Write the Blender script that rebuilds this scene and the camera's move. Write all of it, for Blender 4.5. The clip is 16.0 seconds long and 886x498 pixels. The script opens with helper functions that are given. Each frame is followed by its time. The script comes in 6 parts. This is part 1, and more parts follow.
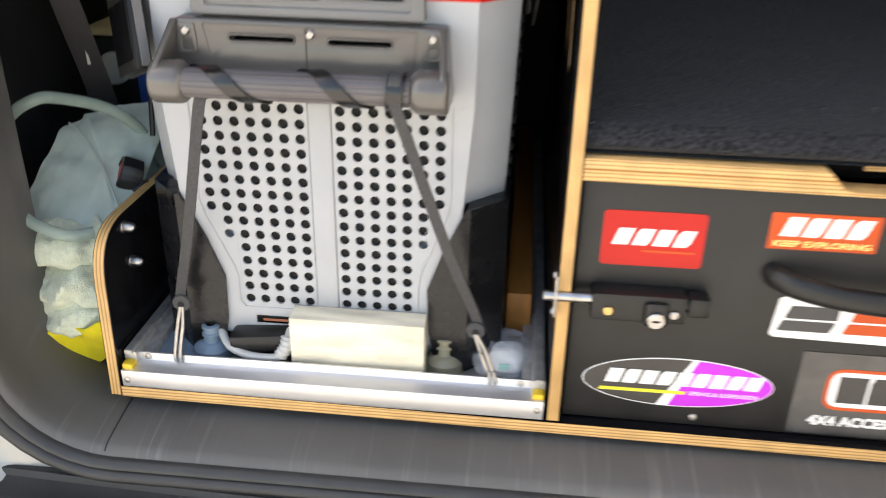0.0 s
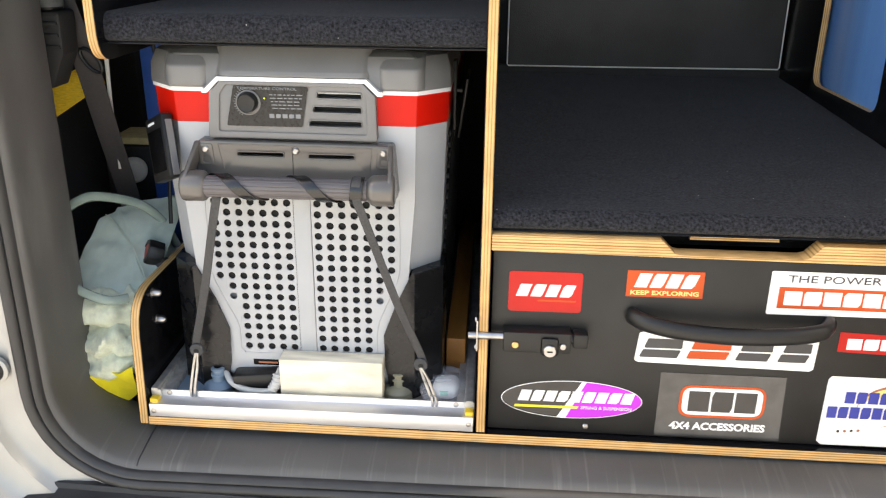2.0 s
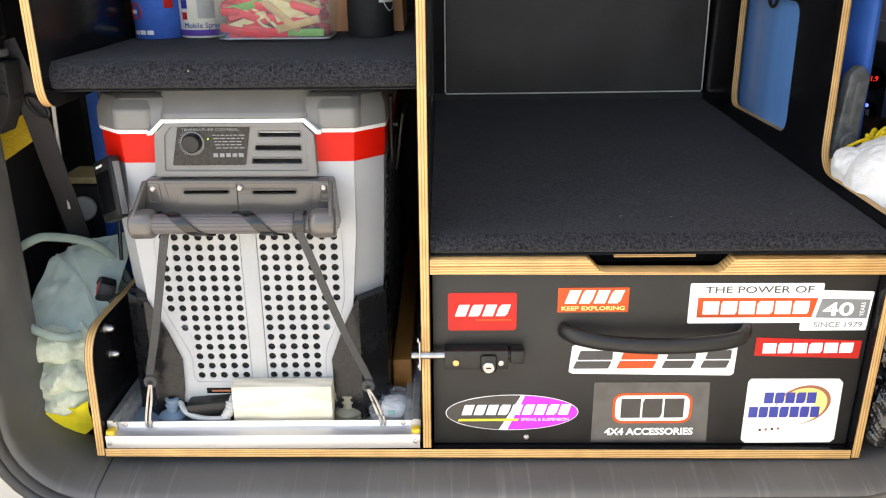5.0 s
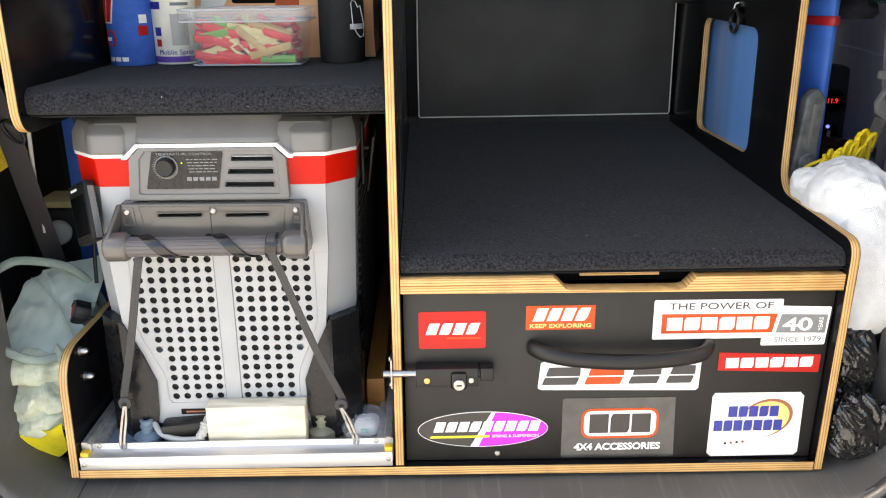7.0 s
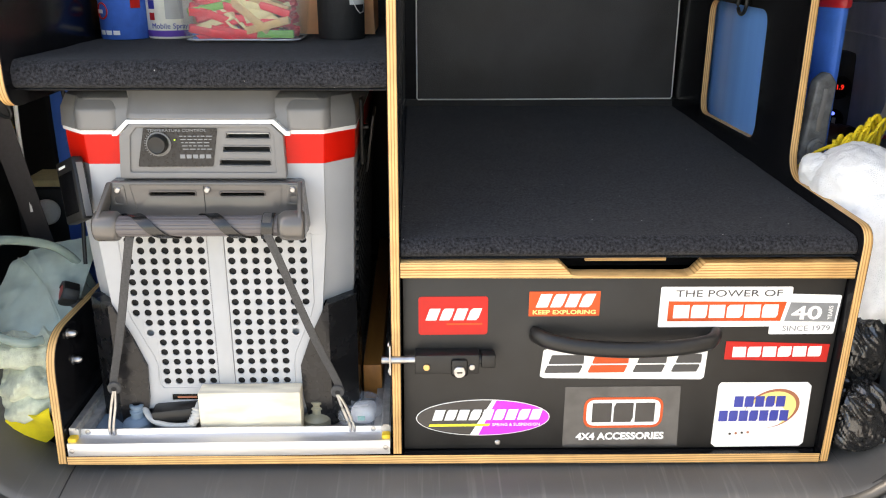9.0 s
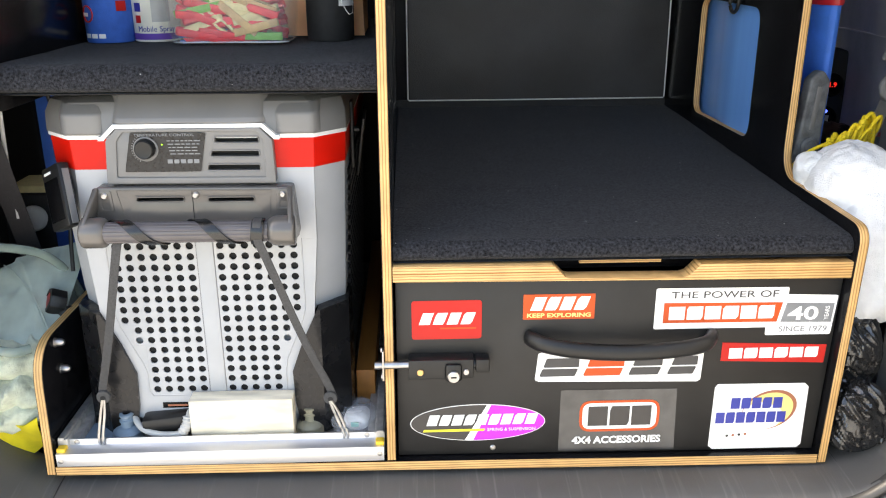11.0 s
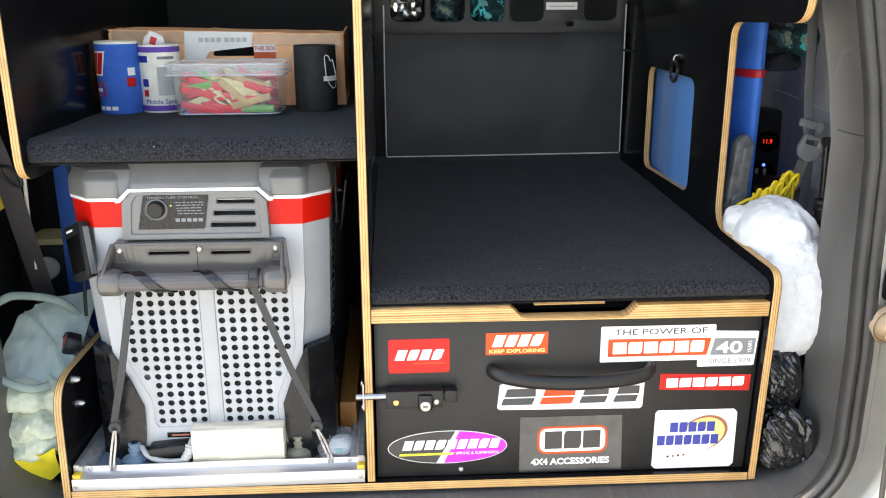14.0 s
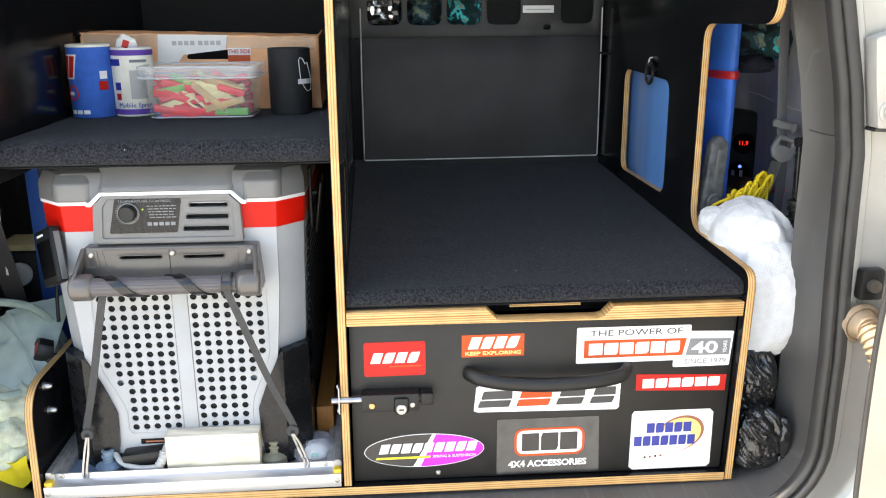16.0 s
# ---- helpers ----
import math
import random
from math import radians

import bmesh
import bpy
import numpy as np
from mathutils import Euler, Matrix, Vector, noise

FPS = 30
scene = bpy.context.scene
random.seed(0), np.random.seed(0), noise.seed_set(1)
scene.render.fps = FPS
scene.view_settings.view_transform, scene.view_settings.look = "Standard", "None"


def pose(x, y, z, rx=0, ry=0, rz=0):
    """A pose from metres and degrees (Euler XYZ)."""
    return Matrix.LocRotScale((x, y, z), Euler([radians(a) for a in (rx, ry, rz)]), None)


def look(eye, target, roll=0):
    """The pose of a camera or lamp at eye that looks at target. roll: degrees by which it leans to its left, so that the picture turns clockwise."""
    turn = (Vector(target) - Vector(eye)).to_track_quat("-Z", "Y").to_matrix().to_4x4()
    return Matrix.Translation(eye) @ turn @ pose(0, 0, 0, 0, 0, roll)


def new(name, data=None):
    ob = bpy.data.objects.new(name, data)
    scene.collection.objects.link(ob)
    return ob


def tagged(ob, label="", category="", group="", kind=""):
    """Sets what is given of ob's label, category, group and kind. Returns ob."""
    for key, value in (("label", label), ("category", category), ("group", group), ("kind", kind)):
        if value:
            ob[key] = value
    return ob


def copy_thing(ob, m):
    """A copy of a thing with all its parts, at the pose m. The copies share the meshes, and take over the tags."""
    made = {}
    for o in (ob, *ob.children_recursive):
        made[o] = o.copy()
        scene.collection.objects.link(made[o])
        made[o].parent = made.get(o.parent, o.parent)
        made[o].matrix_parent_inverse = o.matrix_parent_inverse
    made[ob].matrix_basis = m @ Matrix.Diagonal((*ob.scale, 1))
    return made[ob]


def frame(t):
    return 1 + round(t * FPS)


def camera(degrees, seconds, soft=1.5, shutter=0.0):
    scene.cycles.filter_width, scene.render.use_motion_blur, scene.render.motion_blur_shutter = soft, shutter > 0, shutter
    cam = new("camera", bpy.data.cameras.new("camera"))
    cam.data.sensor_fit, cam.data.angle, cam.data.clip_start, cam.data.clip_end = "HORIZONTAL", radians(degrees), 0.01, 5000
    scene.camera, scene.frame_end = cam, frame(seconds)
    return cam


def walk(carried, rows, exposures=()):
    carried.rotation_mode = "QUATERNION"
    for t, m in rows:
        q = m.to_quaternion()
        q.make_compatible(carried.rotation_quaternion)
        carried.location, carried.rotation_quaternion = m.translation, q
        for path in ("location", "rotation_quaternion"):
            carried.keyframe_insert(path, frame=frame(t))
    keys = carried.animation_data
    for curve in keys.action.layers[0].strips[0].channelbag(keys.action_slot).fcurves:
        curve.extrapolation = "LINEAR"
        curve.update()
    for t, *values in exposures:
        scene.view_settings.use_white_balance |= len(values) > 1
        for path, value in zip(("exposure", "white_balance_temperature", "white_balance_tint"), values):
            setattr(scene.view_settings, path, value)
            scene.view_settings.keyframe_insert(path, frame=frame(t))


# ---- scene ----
cam = camera(56.0, 16.0, soft=1.1, shutter=0.5)
PATH = [
    (0, (0.0, 0.001, 1.401), (-0.167, 1.785, 0.513), 1.1),
    (0.5, (0.108, -0.174, 1.466), (-0.052, 1.646, 0.651), 1.1),
    (1, (0.181, -0.305, 1.498), (0.023, 1.539, 0.741), 0.9),
    (1.5, (0.138, -0.302, 1.516), (-0.001, 1.551, 0.777), 0.8),
    (2, (0.058, -0.296, 1.514), (-0.049, 1.566, 0.794), 0.7),
    (2.5, (0.04, -0.283, 1.519), (-0.041, 1.584, 0.804), 0.3),
    (3, (0.055, -0.297, 1.524), (0.002, 1.574, 0.819), 0.1),
    (3.5, (0.072, -0.334, 1.549), (0.034, 1.54, 0.85), -0.2),
    (6, (0.091, -0.367, 1.545), (0.109, 1.523, 0.892), -0.5),
    (6.5, (0.098, -0.38, 1.549), (0.128, 1.516, 0.91), -0.6),
    (7, (0.103, -0.384, 1.553), (0.143, 1.515, 0.926), -0.5),
    (7.5, (0.09, -0.385, 1.55), (0.134, 1.514, 0.924), -0.3),
    (8, (0.085, -0.383, 1.542), (0.138, 1.515, 0.916), 0.0),
    (8.5, (0.085, -0.364, 1.542), (0.141, 1.53, 0.901), 0.2),
    (9, (0.088, -0.35, 1.534), (0.15, 1.539, 0.88), 0.3),
    (11.5, (0.089, -0.334, 1.534), (0.176, 1.554, 0.88), -0.3),
    (12, (0.087, -0.354, 1.568), (0.199, 1.547, 0.956), -0.2),
    (12.5, (0.092, -0.389, 1.581), (0.227, 1.512, 0.974), -0.1),
    (13, (0.102, -0.444, 1.584), (0.229, 1.46, 0.987), -0.1),
    (13.5, (0.105, -0.5, 1.6), (0.23, 1.408, 1.015), -0.0),
    (14, (0.101, -0.504, 1.601), (0.221, 1.412, 1.038), -0.2),
    (14.5, (0.118, -0.493, 1.598), (0.248, 1.422, 1.036), -0.2),
    (15, (0.117, -0.494, 1.597), (0.262, 1.421, 1.038), -0.3),
    (15.5, (0.117, -0.504, 1.591), (0.269, 1.412, 1.04), -0.4),
    (16, (0.117, -0.503, 1.595), (0.274, 1.414, 1.044), -0.3),
]
walk(cam, [(t, look(eye, target, roll)) for t, eye, target, roll in PATH], exposures=[(0, 1.86, 8200, 12), (2, 1.88, 8200, 12), (3.5, 1.97, 8200, 12), (9, 2.0, 8100, 12), (13, 2.08, 7500, 10), (16, 2.08, 7500, 10)])

# ---- light ----
TO_SUN = Vector((-0.80, -0.085, 1.05)).normalized()
world = bpy.data.worlds.new("sky")
scene.world = world
world.use_nodes = True
wn = world.node_tree.nodes
sky = wn.new("ShaderNodeTexSky")
sky.sky_type = "NISHITA"
sky.sun_disc = False
sky.sun_elevation = math.asin(TO_SUN.z)
sky.sun_rotation = math.atan2(TO_SUN.x, TO_SUN.y)
wn["Background"].inputs["Strength"].default_value = 0.15
world.node_tree.links.new(sky.outputs[0], wn["Background"].inputs["Color"])
sun = new("sun", bpy.data.lights.new("sun", "SUN"))
sun.data.energy, sun.data.angle, sun.data.color = 4.5, radians(0.6), (1.0, 0.95, 0.87)
sun.matrix_world = look(TO_SUN * 20, (0, 0, 0))


# ---- materials ----
def mat(name, color, rough=0.5, metal=0.0, vary=0.15, scale=40.0, bump=0.0, bscale=600.0, spec=0.5, coat=0.0, stretch=(1, 1, 1), trans=0.0, alpha=1.0, emit=0.0, rvary=0.0, sheen=0.0):
    m = bpy.data.materials.new(name)
    m.use_nodes = True
    n, l = m.node_tree.nodes, m.node_tree.links
    p = n["Principled BSDF"]
    p.inputs["Roughness"].default_value = rough
    p.inputs["Metallic"].default_value = metal
    p.inputs["Specular IOR Level"].default_value = spec
    p.inputs["Coat Weight"].default_value = coat
    p.inputs["Transmission Weight"].default_value = trans
    p.inputs["Alpha"].default_value = alpha
    p.inputs["Sheen Weight"].default_value = sheen
    co = n.new("ShaderNodeTexCoord")
    mp = n.new("ShaderNodeMapping")
    mp.inputs["Scale"].default_value = stretch
    l.new(co.outputs["Object"], mp.inputs["Vector"])
    no = n.new("ShaderNodeTexNoise")
    no.inputs["Scale"].default_value, no.inputs["Detail"].default_value = scale, 6
    l.new(mp.outputs[0], no.inputs["Vector"])
    ramp = n.new("ShaderNodeValToRGB")
    c = Vector(color)
    ramp.color_ramp.elements[0].position, ramp.color_ramp.elements[1].position = 0.3, 0.7
    ramp.color_ramp.elements[0].color = (*(c * (1 - vary)), 1)
    ramp.color_ramp.elements[1].color = (*[min(1, v) for v in c * (1 + vary)], 1)
    l.new(no.outputs["Fac"], ramp.inputs["Fac"])
    l.new(ramp.outputs[0], p.inputs["Base Color"])
    if rvary:
        mr = n.new("ShaderNodeMapRange")
        mr.inputs["To Min"].default_value, mr.inputs["To Max"].default_value = max(0, rough - rvary), min(1, rough + rvary)
        l.new(no.outputs["Fac"], mr.inputs["Value"])
        l.new(mr.outputs[0], p.inputs["Roughness"])
    if bump:
        bn = n.new("ShaderNodeTexNoise")
        bn.inputs["Scale"].default_value, bn.inputs["Detail"].default_value = bscale, 3
        l.new(mp.outputs[0], bn.inputs["Vector"])
        b = n.new("ShaderNodeBump")
        b.inputs["Strength"].default_value, b.inputs["Distance"].default_value = bump, 0.002
        l.new(bn.outputs["Fac"], b.inputs["Height"])
        l.new(b.outputs[0], p.inputs["Normal"])
    if emit:
        p.inputs["Emission Color"].default_value = (*color, 1)
        p.inputs["Emission Strength"].default_value = emit
    return m


def ply_edge(name, direction):
    """Plywood seen on its edge: thin pale and brown layers across the board's thickness."""
    m = mat(name, (0.58, 0.36, 0.155), 0.5, vary=0.16, scale=25, stretch=(1, 1, 1), bump=0.15, bscale=300)
    n, l = m.node_tree.nodes, m.node_tree.links
    p = n["Principled BSDF"]
    base = p.inputs["Base Color"].links[0].from_socket
    co = n["Texture Coordinate"]
    wv = n.new("ShaderNodeTexWave")
    wv.bands_direction = direction
    wv.inputs["Scale"].default_value, wv.inputs["Distortion"].default_value, wv.inputs["Detail Scale"].default_value = 76, 1.1, 0.5
    l.new(co.outputs["Object"], wv.inputs["Vector"])
    rp = n.new("ShaderNodeValToRGB")
    rp.color_ramp.elements[0].position, rp.color_ramp.elements[0].color = 0.02, (0.60, 0.50, 0.36, 1)
    rp.color_ramp.elements[1].position, rp.color_ramp.elements[1].color = 0.55, (1.15, 1.12, 1.05, 1)
    l.new(wv.outputs["Fac"], rp.inputs["Fac"])
    mx = n.new("ShaderNodeMix")
    mx.data_type, mx.blend_type = "RGBA", "MULTIPLY"
    mx.inputs["Factor"].default_value = 1.0
    l.new(base, mx.inputs["A"])
    l.new(rp.outputs[0], mx.inputs["B"])
    l.new(mx.outputs["Result"], p.inputs["Base Color"])
    return m


def carpet_material():
    m = mat("black_carpet", (0.0240, 0.0248, 0.0290), 1.0, vary=0.78, scale=270, bump=1.0, bscale=520, spec=0.06, sheen=0.07)
    n, l = m.node_tree.nodes, m.node_tree.links
    p = n["Principled BSDF"]
    base = p.inputs["Base Color"].links[0].from_socket
    vo = n.new("ShaderNodeTexVoronoi")
    vo.inputs["Scale"].default_value = 58
    l.new(n["Texture Coordinate"].outputs["Object"], vo.inputs["Vector"])
    lt = n.new("ShaderNodeMath")
    lt.operation = "LESS_THAN"
    lt.inputs[1].default_value = 0.045
    l.new(vo.outputs["Distance"], lt.inputs[0])
    sep = n.new("ShaderNodeSeparateColor")
    l.new(vo.outputs["Color"], sep.inputs[0])
    gt = n.new("ShaderNodeMath")
    gt.operation = "GREATER_THAN"
    gt.inputs[1].default_value = 0.62
    l.new(sep.outputs[0], gt.inputs[0])
    mu = n.new("ShaderNodeMath")
    mu.operation = "MULTIPLY"
    l.new(lt.outputs[0], mu.inputs[0])
    l.new(gt.outputs[0], mu.inputs[1])
    mx = n.new("ShaderNodeMix")
    mx.data_type = "RGBA"
    l.new(mu.outputs[0], mx.inputs["Factor"])
    l.new(base, mx.inputs["A"])
    mx.inputs["B"].default_value = (0.5, 0.48, 0.45, 1)
    l.new(mx.outputs["Result"], p.inputs["Base Color"])
    return m


PLY_X, PLY_Z = ply_edge("ply_edge_upright", "X"), ply_edge("ply_edge_flat", "Z")
LAMINATE = mat("black_laminate", (0.006, 0.006, 0.007), 0.17, vary=0.3, scale=30, bump=0.05, bscale=900, rvary=0.06, spec=0.16)
DRAWER_BLACK = mat("black_drawer_laminate", (0.015, 0.0145, 0.014), 0.42, vary=0.35, scale=12, bump=0.15, bscale=1200, rvary=0.10, spec=0.40)
CARPET = carpet_material()
TRIM = mat("grey_trim_plastic", (0.096, 0.093, 0.088), 0.5, vary=0.12, scale=9, bump=0.25, bscale=1500, rvary=0.08)
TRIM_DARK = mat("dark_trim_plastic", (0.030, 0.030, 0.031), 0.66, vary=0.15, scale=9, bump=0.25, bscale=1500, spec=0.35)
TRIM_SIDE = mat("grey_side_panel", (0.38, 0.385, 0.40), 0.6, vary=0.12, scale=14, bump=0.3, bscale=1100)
def scuffed(m, strength=0.38):
    """Pale hairline scuffs running from front to back, as loading leaves them on a sill."""
    n, l = m.node_tree.nodes, m.node_tree.links
    p = n["Principled BSDF"]
    base = p.inputs["Base Color"].links[0].from_socket
    mp = n.new("ShaderNodeMapping")
    mp.inputs["Scale"].default_value = (150, 5, 5)
    mp.inputs["Rotation"].default_value = (0, 0, 0.12)
    l.new(n["Texture Coordinate"].outputs["Object"], mp.inputs["Vector"])
    no = n.new("ShaderNodeTexNoise")
    no.inputs["Scale"].default_value, no.inputs["Detail"].default_value = 1.0, 4
    l.new(mp.outputs[0], no.inputs["Vector"])
    mr = n.new("ShaderNodeMapRange")
    mr.inputs["From Min"].default_value, mr.inputs["From Max"].default_value = 0.56, 0.80
    mr.inputs["To Max"].default_value = strength
    l.new(no.outputs["Fac"], mr.inputs["Value"])
    mx = n.new("ShaderNodeMix")
    mx.data_type = "RGBA"
    l.new(mr.outputs[0], mx.inputs["Factor"])
    l.new(base, mx.inputs["A"])
    mx.inputs["B"].default_value = (0.26, 0.25, 0.235, 1)
    l.new(mx.outputs["Result"], p.inputs["Base Color"])
    return m


scuffed(TRIM)
DOOR_TRIM = mat("taupe_door_trim", (0.24, 0.225, 0.21), 0.5, vary=0.12, scale=9, bump=0.25, bscale=1500)
BUMPER = mat("weathered_bumper_plastic", (0.017, 0.018, 0.020), 0.45, vary=0.25, scale=14, bump=0.3, bscale=900, spec=0.4, rvary=0.12)
RUBBER = mat("seal_rubber", (0.028, 0.028, 0.028), 0.45, vary=0.2, scale=20, bump=0.1, bscale=900)
PAINT = mat("silver_car_paint", (0.40, 0.395, 0.37), 0.36, metal=0.2, vary=0.05, scale=20, coat=0.6)
FRIDGE = mat("light_grey_plastic", (0.405, 0.415, 0.428), 0.42, vary=0.05, scale=15, bump=0.1, bscale=1400)
FRIDGE_DK = mat("mid_grey_plastic", (0.165, 0.163, 0.160), 0.42, vary=0.07, scale=18, bump=0.1, bscale=1400)
HANDLE = mat("brown_grey_plastic", (0.122, 0.113, 0.105), 0.23, metal=0.25, vary=0.08, scale=18)
HANDLE_BAR = mat("ribbed_grey_plastic", (0.100, 0.090, 0.092), 0.26, vary=0.08, scale=18)
RED = mat("red_band_plastic", (0.60, 0.010, 0.005), 0.35, vary=0.06, scale=20, spec=0.22)
WHITE = mat("white_trim", (0.80, 0.80, 0.79), 0.4, vary=0.03)
BLACK = mat("black_plastic", (0.010, 0.010, 0.010), 0.4, vary=0.25, scale=40, bump=0.1, bscale=900, spec=0.4)
FOOT = mat("black_foot_plastic", (0.011, 0.011, 0.012), 0.26, vary=0.3, scale=30, rvary=0.14, spec=0.35)
# near-black that paints the shade inside holes, slots and deep recesses
SHADE_BLACK = mat("shade_black", (0.006, 0.006, 0.006), 0.8, vary=0.2)
WEB = mat("grey_webbing", (0.055, 0.054, 0.054), 0.75, vary=0.2, scale=300, bump=0.7, bscale=700)
WRAP = mat("black_webbing", (0.009, 0.009, 0.009), 0.22, vary=0.2, scale=200, bump=0.12, bscale=700, spec=0.6)
ALU = mat("brushed_aluminium", (0.74, 0.74, 0.75), 0.45, metal=0.9, vary=0.08, scale=60, stretch=(0.05, 1, 1), rvary=0.10, bump=0.05, bscale=300)
STEEL = mat("zinc_steel", (0.42, 0.41, 0.40), 0.3, metal=1.0, vary=0.15, scale=90)
DARK_STEEL = mat("dull_slide_steel", (0.44, 0.43, 0.41), 0.45, metal=0.55, vary=0.25, scale=60)
BRASS = mat("brass_screw", (0.62, 0.40, 0.17), 0.32, metal=1.0, vary=0.15)
PINE = mat("pale_pine", (0.76, 0.69, 0.54), 0.6, vary=0.22, scale=60, stretch=(0.25, 1, 1), bump=0.3, bscale=160)
TIMBER = mat("orange_timber", (0.44, 0.17, 0.035), 0.55, vary=0.2, scale=30, stretch=(1, 0.1, 1), bump=0.15, bscale=250)
YELLOW = mat("yellow_plastic", (0.75, 0.48, 0.03), 0.45, vary=0.1)
SAGE = mat("sage_microfibre", (0.52, 0.61, 0.54), 0.95, vary=0.10, scale=35, bump=0.7, bscale=900, sheen=0.2)
FLUFFY = mat("pale_green_towelling", (0.72, 0.75, 0.57), 1.0, vary=0.13, scale=120, bump=1.0, bscale=500, sheen=0.3)
YCLOTH = mat("yellow_cloth", (0.88, 0.72, 0.03), 0.9, vary=0.08, scale=60, bump=0.6, bscale=900)
TOWEL = mat("white_towelling", (0.93, 0.93, 0.92), 1.0, vary=0.05, scale=60, bump=1.0, bscale=520, sheen=0.2)
BAG = mat("black_bin_liner", (0.014, 0.014, 0.014), 0.20, vary=0.3, scale=30, spec=0.8, bump=0.8, bscale=90, stretch=(1, 1, 0.45))
BLUE_MAT = mat("blue_foam", (0.040, 0.20, 0.78), 0.6, vary=0.10, scale=30, bump=0.25, bscale=500)
BLUE_BIN = mat("blue_tank_plastic", (0.025, 0.09, 0.34), 0.45, vary=0.1)
STRAP_GREY = mat("grey_seat_belt", (0.15, 0.15, 0.16), 0.7, vary=0.1, scale=200, bump=0.4, bscale=600)
BELT_BROWN = mat("dark_seat_belt", (0.045, 0.041, 0.043), 0.7, vary=0.1, scale=200, bump=0.4, bscale=600)
BELT_TAB = mat("belt_buckle_plastic", (0.17, 0.17, 0.17), 0.4, vary=0.08)
ROPE = mat("yellow_rope", (0.82, 0.60, 0.02), 0.6, vary=0.15, scale=300, bump=0.6, bscale=400)
CARD = mat("brown_cardboard", (0.92, 0.49, 0.25), 0.75, vary=0.10, scale=25, bump=0.2, bscale=300)
PAPER = mat("white_paper", (0.82, 0.81, 0.78), 0.65, vary=0.04)
DARK_INK = mat("charcoal_ink", (0.045, 0.045, 0.048), 0.35, vary=0.1)
GREY_INK = mat("grey_ink", (0.20, 0.21, 0.22), 0.45, vary=0.08)
STICK_WHITE = mat("white_vinyl", (0.84, 0.84, 0.83), 0.28, vary=0.03, scale=20)
STICK_RED = mat("red_vinyl", (0.50, 0.018, 0.014), 0.28, vary=0.06, scale=20, spec=0.25)
STICK_ORANGE = mat("orange_red_vinyl", (0.56, 0.080, 0.018), 0.28, vary=0.06, scale=20, spec=0.25)
STICK_PURPLE = mat("magenta_vinyl", (0.52, 0.01, 0.60), 0.28, vary=0.06, scale=20)
STICK_DARK = mat("dark_vinyl", (0.030, 0.028, 0.028), 0.25, vary=0.2, scale=20)
STICK_YELLOW = mat("yellow_vinyl", (0.80, 0.72, 0.04), 0.3, vary=0.05)
STICK_BLUE = mat("navy_vinyl", (0.02, 0.035, 0.30), 0.3, vary=0.05)
STICK_LEMON = mat("lemon_vinyl", (0.90, 0.74, 0.25), 0.3, vary=0.15, scale=14)
STICK_BROWN = mat("rust_vinyl", (0.35, 0.12, 0.06), 0.3, vary=0.05)
FILM = mat("clear_film", (0.05, 0.05, 0.05), 0.2, vary=0.3, scale=30, spec=0.7)
COOLER_BLUE = mat("blue_neoprene", (0.024, 0.12, 0.50), 0.8, vary=0.1, scale=80, bump=0.3, bscale=700)
COOLER_WHITE = mat("cream_neoprene", (0.90, 0.86, 0.74), 0.8, vary=0.08, scale=30, bump=0.3, bscale=700)
COOLER_BLACK = mat("black_neoprene", (0.016, 0.016, 0.017), 0.75, vary=0.2, scale=80, bump=0.4, bscale=700)
PURPLE = mat("purple_trim", (0.12, 0.05, 0.36), 0.7, vary=0.08)
TUB = mat("clear_tub_plastic", (0.93, 0.94, 0.95), 0.06, vary=0.0, trans=0.0, alpha=0.08, spec=0.9)
LID_CLEAR = mat("frosted_tub_lid", (0.90, 0.91, 0.94), 0.12, vary=0.02, alpha=0.26, spec=0.7)
RIM_CLEAR = mat("clear_plastic_rim", (0.92, 0.93, 0.95), 0.08, vary=0.0, alpha=0.34, spec=0.8)
PEG_RED = mat("red_peg", (0.82, 0.03, 0.045), 0.4, vary=0.08)
PEG_WOOD = mat("wooden_peg", (0.62, 0.40, 0.18), 0.6, vary=0.15, scale=60)
PEG_PALE = mat("pale_peg", (0.80, 0.68, 0.35), 0.6, vary=0.1, scale=60)
PEG_GREEN = mat("green_peg", (0.15, 0.42, 0.05), 0.4, vary=0.08)
PEG_BLUE = mat("blue_peg", (0.05, 0.14, 0.50), 0.4, vary=0.08)
FITTING_BLUE = mat("blue_grey_plastic", (0.17, 0.24, 0.31), 0.4, vary=0.1)
FITTING_TAN = mat("tan_plastic", (0.29, 0.27, 0.19), 0.4, vary=0.1)
CABLE_GREY = mat("grey_cable", (0.46, 0.46, 0.44), 0.5, vary=0.06)
HOSE = mat("green_clear_hose", (0.40, 0.50, 0.44), 0.12, vary=0.08, alpha=0.50, spec=0.6)
GREY_CAST = mat("grey_cast_plastic", (0.13, 0.135, 0.14), 0.5, vary=0.45, scale=55, bump=0.3, bscale=200)
BLUE_SLAB = mat("bright_blue_plastic", (0.15, 0.41, 1.0), 0.25, vary=0.10, scale=5, stretch=(1, 4, 0.2))
SLOT_GREY = mat("dark_slotted_panel", (0.029, 0.029, 0.028), 0.55, vary=0.12, scale=30)
TEAL = mat("teal_print_cloth", (0.015, 0.34, 0.34), 0.85, vary=0.9, scale=38, bump=0.4, bscale=500)
OLIVE = mat("patterned_cloth", (0.06, 0.10, 0.09), 0.85, vary=0.95, scale=30, bump=0.4, bscale=500)
